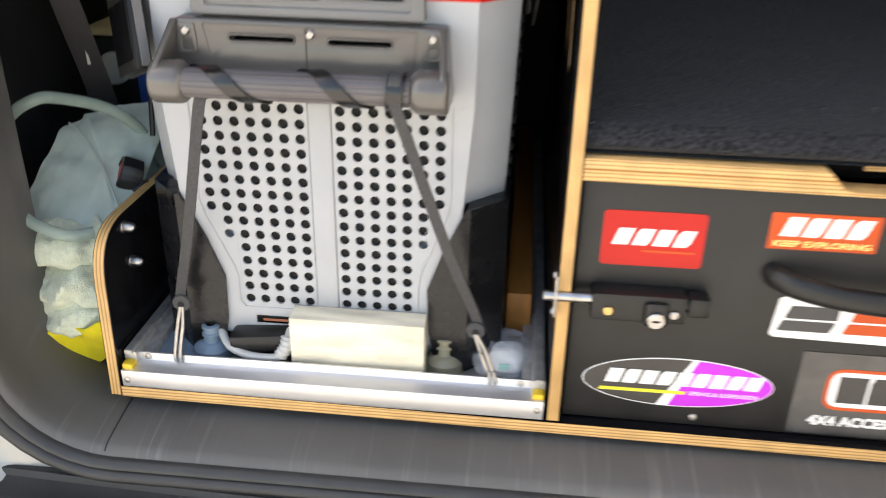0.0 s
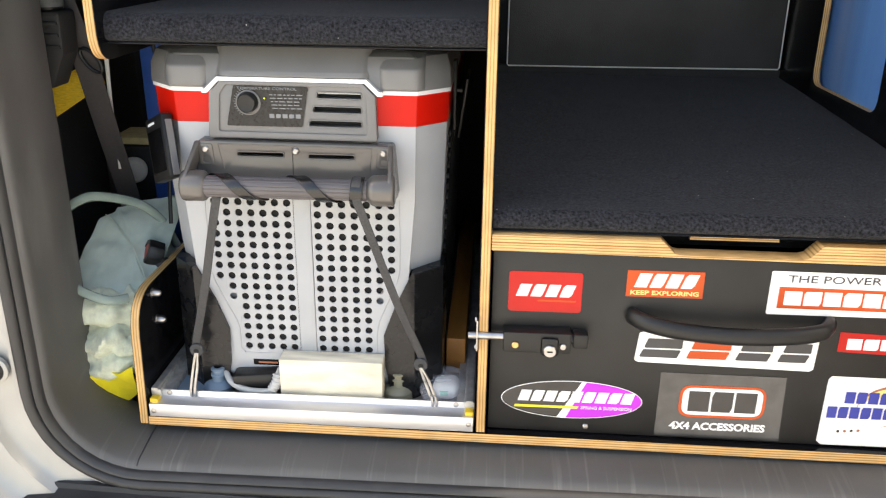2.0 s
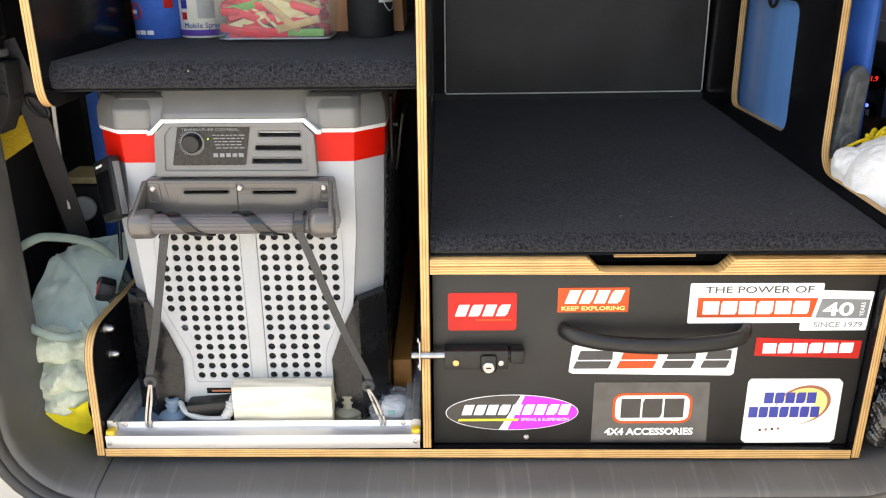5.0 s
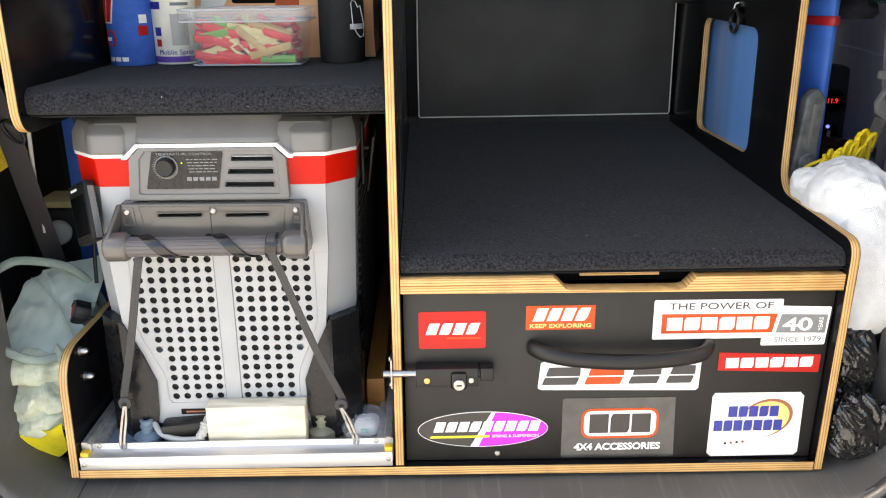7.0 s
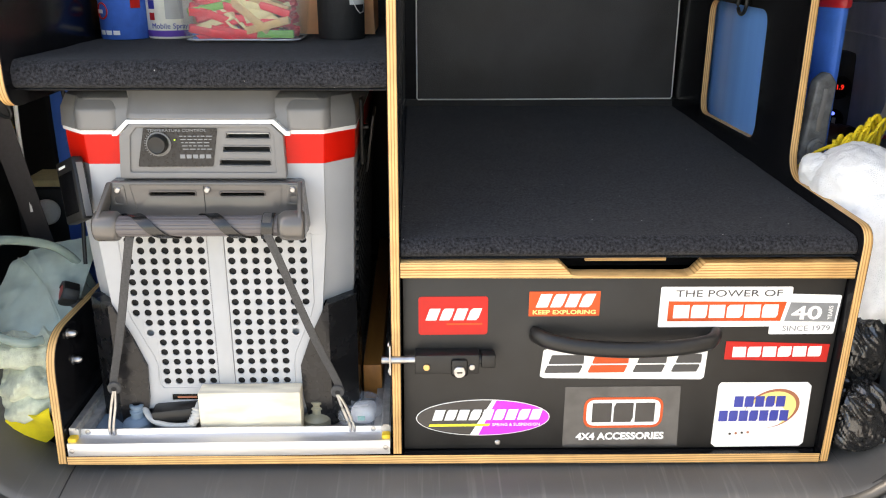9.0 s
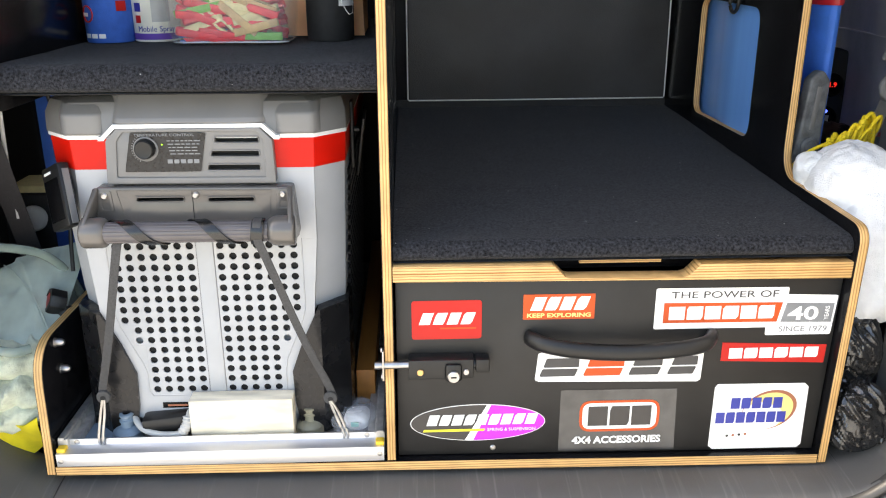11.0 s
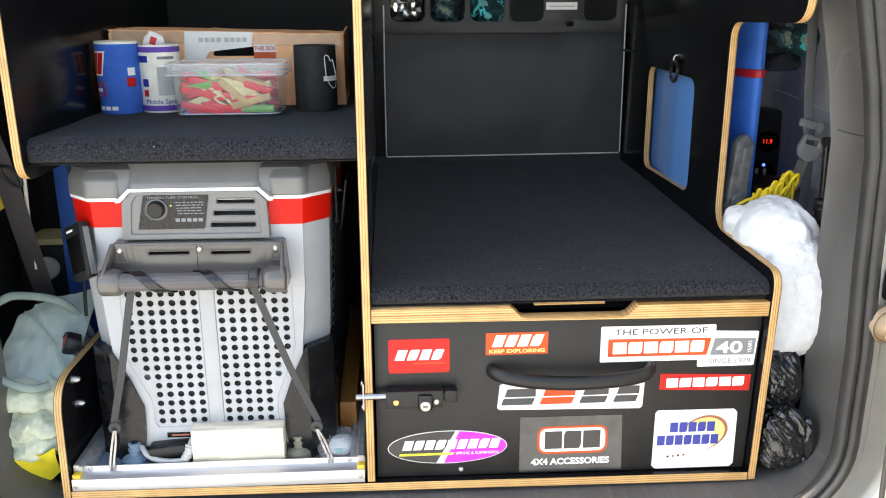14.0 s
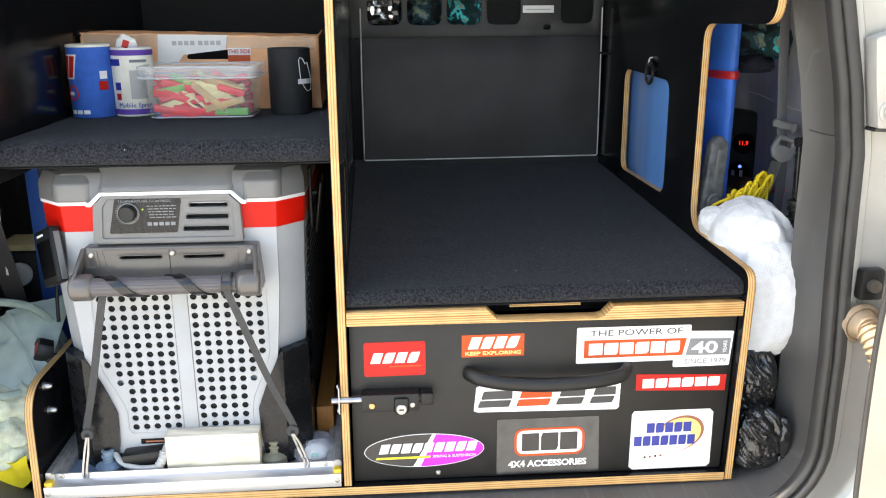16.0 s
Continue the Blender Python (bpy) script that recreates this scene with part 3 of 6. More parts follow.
def open_door():
    t = thing("rear_door", (0.95, 0.05, 0.52), "open side-hinged rear door with silver edge and grey inner trim", "car door")
    part("door_shell", plate(rounded([(0.600, 0.52), (0.600, 1.95), (-0.55, 1.95), (-0.55, 0.52)], 0.08), "x", 0.975, 1.030, bev=0.012), PAINT, t)
    part("inner_trim", plate(rounded([(0.590, 0.58), (0.604, 1.16), (0.57, 1.26), (-0.50, 1.26), (-0.50, 0.58)], 0.03), "x", 0.853, 0.975, bev=0.010), DOOR_TRIM, t, "grey plastic inner trim")
    part("weather_strip", tube(smooth_line([(0.852, 0.572, 0.60), (0.852, 0.585, 0.85), (0.852, 0.590, 1.05), (0.852, 0.588, 1.15), (0.852, 0.575, 1.245)], 8), 0.005, 10), RUBBER, t, "dark rubber weather strip")
    return t


open_door()


def jamb_stop(z, y, x):
    t = thing("bump_stop", (x, y, z), "grey rubber door stop bolted on the jamb", "door stop", "stops on the jamb")
    part("pad", box(x - 0.004, x + 0.035, y - 0.012, y + 0.01, z - 0.026, z + 0.026, bev=0.006), BLACK, t)
    part("bolt", rod((x + 0.015, y - 0.020, z), (x + 0.015, y - 0.008, z), 0.010, 0.011), STEEL, t)
    return t


jamb_stop(1.176, 0.690, 0.876)


def hinge_cover():
    t = thing("hinge_cover", (0.90, 0.69, 1.424), "painted cover plate bolted on the upper jamb", "cover plate")
    part("plate", plate(rounded([(0.857, 1.424), (0.960, 1.418), (0.960, 1.575), (0.858, 1.562), (0.836, 1.554), (0.845, 1.49)], [0.004, 0, 0, 0.004, 0.006, 0.02], 5), "y", 0.668, 0.700, bev=0.003), PAINT, t)
    part("gap", plate([(0.855, 1.419), (0.960, 1.413), (0.960, 1.4175), (0.857, 1.4235)], "y", 0.674, 0.70), RUBBER, t, "dark gap under the plate")
    part("washer", lathe([(0.0165, 0), (0.0165, 0.0015), (0.013, 0.003), (0.012, 0.0015), (0.0005, 0.0015)], (0.8715, 0.668, 1.449), 28, (0, -1, 0)), PAINT, t)
    part("bolt", lathe([(0.0095, 0), (0.0095, 0.003), (0.0060, 0.0055), (0.0050, 0.0030), (0.0005, 0.0030)], (0.8715, 0.667, 1.449), 20, (0, -1, 0)), DARK_STEEL, t)
    return t


hinge_cover()
for x_, z_ in ((-0.632, 0.925),):
    t_ = thing("bump_stop", (x_, 0.66, z_), "grey round rubber stop on the jamb", "door stop", "stops on the jamb")
    part("pad", lathe([(0.016, 0), (0.017, 0.006), (0.013, 0.012), (0.013, 0.028), (0.010, 0.032), (0.0005, 0.033)], (x_, 0.700, z_), 20, (0, -1, 0)), RUBBER, t_)
    part("flange", lathe([(0.022, 0), (0.022, 0.006), (0.018, 0.008)], (x_, 0.702, z_), 20, (0, -1, 0)), PAINT, t_)
wire = thing("wiring_boot", (0.93, 0.62, 1.1), "tan corrugated rubber boot carrying door wiring", "cable boot")
part("collar", lathe([(0.033, 0), (0.034, 0.006), (0.029, 0.012), (0.026, 0.010), (0.022, 0.018), (0.018, 0.026)], (0.888, 0.700, 1.108), 32, (0.1, -1, -0.1)), BOOT, wire)
part("sleeve", tube(smooth_line([(0.889, 0.685, 1.104), (0.897, 0.662, 1.085), (0.906, 0.645, 1.045), (0.912, 0.640, 0.98), (0.930, 0.632, 0.90), (0.965, 0.615, 0.84)], 14), 0.016, 14, ripple=0.20, rn=2), BOOT, wire)

# ---- plywood fit-out ----
YF, YB, T = 0.766, 1.735, 0.0145
unit = thing("drawer_unit", (0.14, YF, 0.788), "black laminated plywood drawer and shelf unit with bare ply edges", "storage unit")
part("base_board", plate([(-0.4488, 0.8010), (0.7202, 0.7880), (0.7202, 0.8035), (-0.4488, 0.8150)], "y", YF, YB), [LAMINATE, PLY_Z], unit)
for f in unit.children[0].data.polygons:
    f.material_index = 1 if f.normal.y < -0.5 else 0
part("divider", plate([(YF, 0.8118), (YB, 0.8118), (YB, 1.80), (YF, 1.80)], "x", 0.0485, 0.0635, [rounded([(0.90, 1.175), (0.935, 1.165), (0.985, 1.335), (0.95, 1.345)], 0.012, 4), rounded([(1.00, 1.172), (1.03, 1.165), (1.105, 1.325), (1.07, 1.335)], 0.012, 4), rounded([(1.10, 1.36), (1.13, 1.35), (1.16, 1.40), (1.13, 1.41)], 0.01, 4), rounded([(1.25, 1.39), (1.28, 1.38), (1.31, 1.43), (1.28, 1.44)], 0.01, 4)], bev=0.0012), [LAMINATE, PLY_X], unit)

right_outline = [(YF, 0.7880), (YB, 0.7880), (YB, 1.80), (YF, 1.80), (YF - 0.012, 1.572), (1.037, 1.569), (1.037, 1.186), (YF - 0.004, 1.176)]
right_outline = rounded(right_outline, [0, 0, 0, 0.0, 0.045, 0.035, 0.05, 0.030], 8)
window_cut = rounded([(1.196, 1.215), (1.514, 1.215), (1.516, 1.458), (1.200, 1.452)], 0.032, 7)
right_board = plate(right_outline, "x", 0.7275, 0.7425, [window_cut], bev=0.0012)
for v in right_board.verts:
    v.co.x -= 0.0070 * min(max((1.14 - v.co.z) / 0.28, 0), 1)
part("side_board", right_board, [LAMINATE, PLY_X], unit)
left_outline = rounded([(YF, 0.8010), (YB, 0.8010), (YB, 1.80), (YF, 1.80), (YF, 1.345), (1.30, 1.345), (1.30, 1.006), (YF + 0.012, 1.006)], [0, 0, 0, 0, 0.040, 0.03, 0.03, 0.065], 8)
part("side_board", plate(left_outline, "x", -0.4635, -0.449, bev=0.0012), [LAMINATE, PLY_X], unit)
# drawer roof with the finger notch, in two layers


def drawer_roof():
    top = plate(rounded([(0.0637, 1.1035), (0.7264, 1.0985), (0.7268, 1.1235), (0.505, 1.1245), (0.488, 1.1065), (0.480, 1.1045), (0.318, 1.1055), (0.310, 1.107), (0.292, 1.1255), (0.0637, 1.1265)], [0, 0, 0, 0.008, 0.008, 0, 0, 0.008, 0.008, 0]), "y", YF, YF + 0.028, bev=0.0006)
    for f in top.faces:
        f.material_index = 1
    return join(top)


part("shelf_edge", drawer_roof(), [LAMINATE, PLY_Z], unit)
for x0_, x1_, z_ in ((0.0640, 0.302, 1.1148), (0.496, 0.7255, 1.1120)):
    part("ply_joint", box(x0_, x1_, YF - 0.0006, YF + 0.004, z_, z_ + 0.0010), TIMBER, unit, "dark joint between the boards")
part("notch_strip", box(0.335, 0.455, YF + 0.030, YF + 0.036, 1.1175, 1.1235), PLY_Z, unit)
part("shelf_board", box(0.0637, 0.7262, YF + 0.06, YB, 1.099, 1.124), LAMINATE, unit)
# added backdrop, coloured near-black for the open dark depth of the compartment
part("back_board", box(-0.449, 0.0483, 1.70, 1.715, 0.8118, 1.80), SHADE_BLACK, unit)
bolt_group = "bolts in the side board"


def dome_bolt(y, z):
    t = thing("dome_nut", (-0.449, y, z), "bright zinc dome nut on the black side board", "nut", bolt_group)
    part("washer", rod((-0.449, y, z), (-0.447, y, z), 0.008, bev=0.0005), STEEL, t)
    part("cap", lathe([(0.0062, 0), (0.0062, 0.006), (0.005, 0.010), (0.0028, 0.0125), (0.0005, 0.013)], (-0.447, y, z), 12, (1, 0, 0)), STEEL, t)
    return t


dome_bolt(0.832, 0.991)
dome_bolt(0.838, 0.944)


def carpeted(name, x0, x1, y0, y1, z0, z1, r, label, rise=0.0):
    """A carpeted board with a soft rolled front edge, its top rising towards the back."""
    bm = bmesh.new()
    base, z0 = z0, z0 + 0.003
    prof = [(y1, z0), (y0 + 0.004, z0)]
    for k in range(9):
        a = -math.pi / 2 - math.pi / 2 * k / 8
        prof.append((y0 + r + r * math.cos(a) , z0 + r * 0.6 + r * 0.6 * math.sin(a)))
    for k in range(1, 9):
        a = math.pi - math.pi / 2 * k / 8
        prof.append((y0 + r + r * math.cos(a), z1 - r + r * math.sin(a)))
    n_back = 60
    prof += [(y0 + r + (y1 - y0 - r) * (k / n_back) ** 1.3, z1) for k in range(1, n_back + 1)]
    n = 150
    rows = []
    for i in range(n + 1):
        x = x0 + (x1 - x0) * i / n
        row = []
        for y, z in prof:
            q = Vector((x * 1.0, y, z))
            d = noise.noise(q * 130) * 0.0004 + noise.noise(q * 330) * 0.0003 + noise.noise(q * 14) * 0.0012
            front = y < y0 + r * 1.2
            up = rise * max(0.0, (y - y0 - r) / (y1 - y0 - r)) if z > z0 + 0.004 else 0.0
            row.append(bm.verts.new((x, y - (d if front else 0), z + up + (d if z > z0 + 0.004 else d * 0.6))))
        rows.append(row)
    for a, b in zip(rows, rows[1:]):
        for j in range(len(prof) - 1):
            bm.faces.new((a[j], a[j + 1], b[j + 1], b[j]))
        bm.faces.new((a[-1], a[0], b[0], b[-1]))
    bm.faces.new(rows[0])
    bm.faces.new(rows[-1])
    bmesh.ops.recalc_face_normals(bm, faces=bm.faces)
    t = thing(name, ((x0 + x1) / 2, y0, base), label, "carpeted board")
    part("carpet", bm, CARPET, t, smooth=60)
    part("backing_board", box(x0 + 0.001, x1 - 0.001, y0 + 0.016, y1 - 0.002, base, z0 - 0.0002), LAMINATE, t, "black backing board")
    return t


carpeted("carpeted_deck", 0.0645, 0.7265, 0.772, YB, 1.1262, 1.1590, 0.020, "black carpeted deck board with white lint lying on the drawer unit", rise=0.037)
carpeted("carpeted_shelf", -0.4485, 0.0478, 0.785, 1.69, 1.3655, 1.4065, 0.018, "black carpeted shelf board fixed above the fridge")

# ---- drawer front ----
YD = 0.7815
drawer = thing("drawer", (0.395, YD, 0.813), "closed black drawer front covered in stickers", "drawer")
part("front_panel", plate([(0.0665, 0.8115), (0.7178, 0.8050), (0.7240, 1.0955), (0.0665, 1.0985)], "y", YD, YD + 0.016, bev=0.0012), DRAWER_BLACK, drawer)
part("drawer_box", box(0.075, 0.710, YD + 0.0162, 1.55, 0.818, 1.085), LAMINATE, drawer)
part("handle", tube(smooth_line([(0.262, YD - 0.003, 1.0085), (0.268, YD - 0.014, 1.0085), (0.285, YD - 0.026, 1.006), (0.33, YD - 0.034, 1.0005), (0.40, YD - 0.037, 0.9970), (0.47, YD - 0.034, 0.9985), (0.515, YD - 0.026, 1.002), (0.530, YD - 0.014, 1.0045), (0.536, YD - 0.003, 1.0055)], 8), 0.0125, 16, flat=0.75, side=(0, 0, 1)), BLACK, drawer, "bowed black rubber lift handle")
part("screw", lathe([(0.0045, 0), (0.0045, 0.0015), (0.003, 0.0028), (0.0004, 0.003)], (0.2120, YD, 0.8215), 14, (0, -1, 0)), STEEL, drawer)


def slide_lock():
    t = thing("bolt_lock", (0.143, YD, 0.938), "black keyed slide bolt lock on the drawer front", "lock")
    part("body", box(0.084, 0.179, YD - 0.026, YD, 0.9545, 0.9855, bev=0.002), BLACK, t)
    part("housing", box(0.1375, 0.1615, YD - 0.031, YD - 0.026, 0.9530, 0.9800, bev=0.004), BLACK, t)
    part("cylinder", rod((0.1495, YD - 0.035, 0.9615), (0.1495, YD - 0.028, 0.9615), 0.0090, bev=0.001), STEEL, t, "chrome key cylinder")
    # black bar on the solid cylinder paints the keyway's shade
    part("keyway", box(0.1455, 0.1535, YD - 0.0356, YD - 0.0345, 0.9605, 0.9625), SHADE_BLACK, t)
    part("screw", rod((0.1010, YD - 0.0285, 0.9665), (0.1010, YD - 0.0255, 0.9665), 0.0050, bev=0.0008), BRASS, t, "brass screw")
    part("screw", rod((0.1680, YD - 0.0285, 0.9660), (0.1680, YD - 0.0255, 0.9660), 0.0046, bev=0.0008), STEEL, t)
    part("knob", join(rod((0.179, YD - 0.015, 0.974), (0.186, YD - 0.015, 0.974), 0.008), box(0.182, 0.203, YD - 0.026, YD - 0.004, 0.963, 0.985, bev=0.003)), BLACK, t)
    part("bolt", rod((0.034, YD - 0.015, 0.974), (0.086, YD - 0.015, 0.974), 0.0060, bev=0.001), STEEL, t, "bright steel bolt")
    return t


slide_lock()
strike = thing("strike_plate", (0.045, 0.758, 0.95), "zinc strike plate screwed beside the divider", "plate")
part("plate", box(0.0458, 0.0483, 0.758, 0.79, 0.952, 1.000, bev=0.0006), STEEL, strike)
for z in (0.956, 0.999):
    part("screw", lathe([(0.0045, 0), (0.004, 0.002), (0.0005, 0.003)], (0.0458, 0.766, z), 12, (-1, 0, 0)), STEEL, strike)


# ---- stickers ----
def sticker(name, outline, material, label, y=YD, lift_by=0.0008):
    t = thing(name, (sum(p[0] for p in outline) / len(outline), y, min(p[1] for p in outline)), label, "sticker", "stickers on the drawer")
    part("backing", plate(outline, "y", y - 0.0002, y - lift_by), material, t)
    return t


Y1, Y2, Y3 = YD - 0.0008, YD - 0.0014, YD - 0.0020
s = sticker("sticker", rect(0.0895, 0.192, 1.0075, 1.0685, 0.005), STICK_RED, "red rounded sticker with white slanted wordmark blocks")
letter_blocks(s, STICK_WHITE, 0.0975, 0.179, 1.031, 1.0495, 4, Y1, 0.22, 0.35)
part("web_line", plate(rect(0.131, 0.184, 1.0235, 1.0260), "y", Y1, Y1 - 0.0005), STICK_ORANGE, s)
s = sticker("sticker", rect(0.2525, 0.358, 1.036, 1.0755, 0.001), STICK_ORANGE, "orange-red sticker with white wordmark blocks and small capitals")
letter_blocks(s, STICK_WHITE, 0.2605, 0.346, 1.0505, 1.0715, 4, Y1, 0.2, 0.35)
part("slogan", lettering("KEEP EXPLORING", 0.2585, 1.0395, Y1, 0.0062, 0.094, bold=0.02), STICK_LEMON, s)
s = sticker("sticker", rounded([(0.4475, 1.0165), (0.617, 1.0165), (0.617, 1.0035), (0.7165, 1.0035), (0.7205, 1.0665), (0.645, 1.0690), (0.645, 1.0805), (0.4475, 1.0815)], [0.003, 0, 0.003, 0.003, 0.003, 0, 0.003, 0.003], 4), STICK_WHITE, "large white sticker with red wordmark bar and grey anniversary box")
part("slogan", lettering("THE POWER OF", 0.470, 1.0655, Y1, 0.0105, 0.160), DARK_INK, s)
part("wordmark_bar", plate([(0.4605, 1.0265), (0.632, 1.0255), (0.638, 1.0565), (0.4605, 1.0585)], "y", Y1, Y1 - 0.0005), STICK_ORANGE, s)
letter_blocks(s, STICK_WHITE, 0.467, 0.628, 1.0315, 1.0525, 6, Y2 + 0.0001, 0.12)
part("year_box", plate([(0.638, 1.0250), (0.7145, 1.0235), (0.7160, 1.0535), (0.6445, 1.0555)], "y", Y1, Y1 - 0.0005), GREY_INK, s)
part("year_mark", join(lettering("40", 0.6475, 1.0285, Y2 + 0.0001, 0.0205, 0.046, bold=0.02)), STICK_WHITE, s)
yr = lettering("YEARS", 0, 0, 0, 0.0065, 0.022)
part("years_note", moved(yr, pose(0.7095, Y2 + 0.0001, 1.0275, 0, -90, 0)), STICK_WHITE, s)
part("date", lettering("SINCE 1979", 0.637, 1.0090, Y1, 0.0085, 0.073), GREY_INK, s)
s = sticker("sticker", [(0.5545, 0.9620), (0.7135, 0.9560), (0.7145, 0.9860), (0.5545, 0.9925)], STICK_RED, "long red sticker with white wordmark blocks")
letter_blocks(s, STICK_WHITE, 0.5645, 0.704, 0.9660, 0.9830, 6, Y1, 0.13)
s = sticker("sticker", [(0.5575, 0.8085), (0.6920, 0.8085), (0.6980, 0.8145), (0.6970, 0.9150), (0.6905, 0.9215), (0.5550, 0.9225), (0.5510, 0.9165), (0.5505, 0.8145)], STICK_WHITE, "white battery sticker with blue blocks and yellow swoosh")


def crescent(cx, cz, rx, rz, a0, a1, w, tilt):
    pts_o, pts_i = [], []
    for k in range(25):
        a = radians(a0 + (a1 - a0) * k / 24)
        f = math.sin(math.pi * k / 24)
        for lst, s_ in ((pts_o, 1.0), (pts_i, 1 - w * f)):
            x, z = rx * s_ * math.cos(a), rz * s_ * math.sin(a)
            lst.append((cx + x * math.cos(tilt) - z * math.sin(tilt), cz + x * math.sin(tilt) + z * math.cos(tilt)))
    return pts_o + pts_i[::-1][1:-1]


part("swoosh", plate(crescent(0.6400, 0.8760, 0.042, 0.0315, -85, 150, 0.75, 0.35), "y", Y1, Y1 - 0.0004), STICK_LEMON, s)
part("swoosh_edge", plate(crescent(0.6400, 0.8765, 0.0435, 0.0330, -110, 165, 0.14, 0.35), "y", Y1 - 0.0004, Y1 - 0.0008), STICK_BROWN, s)
letter_blocks(s, STICK_BLUE, 0.5775, 0.660, 0.8800, 0.8985, 5, Y2, 0.16, 0.0)
letter_blocks(s, STICK_BLUE, 0.5560, 0.668, 0.8550, 0.8735, 7, Y2, 0.16, 0.0)
for i in range(4):
    part("ring", lathe([(0.0022, 0), (0.0022, 0.0004)], (0.5785 + 0.0095 * i, Y1, 0.8320 + 0.0008 * i), 12, (0, -1, 0)), STICK_BROWN if i % 2 else STICK_DARK, s)
s = sticker("sticker", [(0.3140, 0.8120), (0.4960, 0.8105), (0.4925, 0.9170), (0.3140, 0.9180)], FILM, "dark film sticker with white rounded badge and lettering")
part("badge_edge", plate(rect(0.3445, 0.4685, 0.8455, 0.8990, 0.018), "y", Y1, Y1 - 0.0004), STICK_ORANGE, s)
part("badge", plate(rect(0.3490, 0.4640, 0.8500, 0.8950, 0.014), "y", Y1 - 0.0004, Y1 - 0.0008), STICK_WHITE, s)
letter_blocks(s, STICK_DARK, 0.3560, 0.457, 0.8560, 0.8895, 3, Y2 - 0.0002, 0.10)
part("caption", lettering("4X4 ACCESSORIES", 0.3345, 0.8250, Y1, 0.0115, 0.139, bold=0.035), STICK_WHITE, s)


def ellipse(cx, cz, rx, rz, n=48, a0=0, a1=360):
    return [(cx + rx * math.cos(radians(a0 + (a1 - a0) * k / n)), cz + rz * math.sin(radians(a0 + (a1 - a0) * k / n))) for k in range(n)]


s = sticker("sticker", ellipse(0.1885, 0.8660, 0.1035, 0.0315), STICK_WHITE, "oval purple and black sticker with white wordmark blocks")
oval_dark = [p for p in ellipse(0.1885, 0.8660, 0.1022, 0.0303, 96) if p[0] < 0.1885 + (p[1] - 0.8660) * 0.45]
oval_pur = [p for p in ellipse(0.1885, 0.8660, 0.1022, 0.0303, 96) if p[0] > 0.1890 + (p[1] - 0.8660) * 0.45]
oval_dark.sort(key=lambda p: math.atan2(p[1] - 0.8660, p[0] - 0.150))
oval_pur.sort(key=lambda p: math.atan2(p[1] - 0.8660, p[0] - 0.235))
part("dark_half", plate(oval_dark, "y", Y1, Y1 - 0.0004), STICK_DARK, s)
part("magenta_half", plate(oval_pur, "y", Y1, Y1 - 0.0004), STICK_PURPLE, s)
letter_blocks(s, STICK_WHITE, 0.108, 0.277, 0.8625, 0.8805, 9, Y2, 0.18, 0.3)
part("underline", plate([(0.104, 0.8515), (0.1975, 0.8515), (0.2000, 0.8555), (0.106, 0.8555)], "y", Y1 - 0.0005, Y2 - 0.0002), STICK_YELLOW, s)
part("caption", lettering("SPRING & SUSPENSION", 0.203, 0.8515, Y2 + 0.0001, 0.0048, 0.074), STICK_WHITE, s)
s = sticker("sticker", rounded([(0.2735, 0.9365), (0.2795, 0.9335), (0.5215, 0.9285), (0.5265, 0.9320), (0.5280, 0.9800), (0.2860, 0.9830), (0.2775, 0.9800)], 0.003), STICK_WHITE, "white sticker with slanted grey and orange shapes")
for ink_, x0_, x1_ in ((DARK_INK, 0.2795, 0.3395), (STICK_ORANGE, 0.3460, 0.4080), (DARK_INK, 0.4150, 0.4660), (DARK_INK, 0.4740, 0.5195)):
    for z0_, z1_, k_ in ((0.9420, 0.9545, 0.0), (0.9570, 0.9720, 0.006)):
        shape_ = rounded([(x0_ + k_, z0_), (x1_ - 0.006 + k_, z0_), (x1_ - 0.001 + k_ * 0.2, z1_), (x0_ + 0.005 + k_, z1_)], 0.002, 3)
        part("shape", plate(shape_, "y", Y1, Y1 - 0.0005), ink_, s)


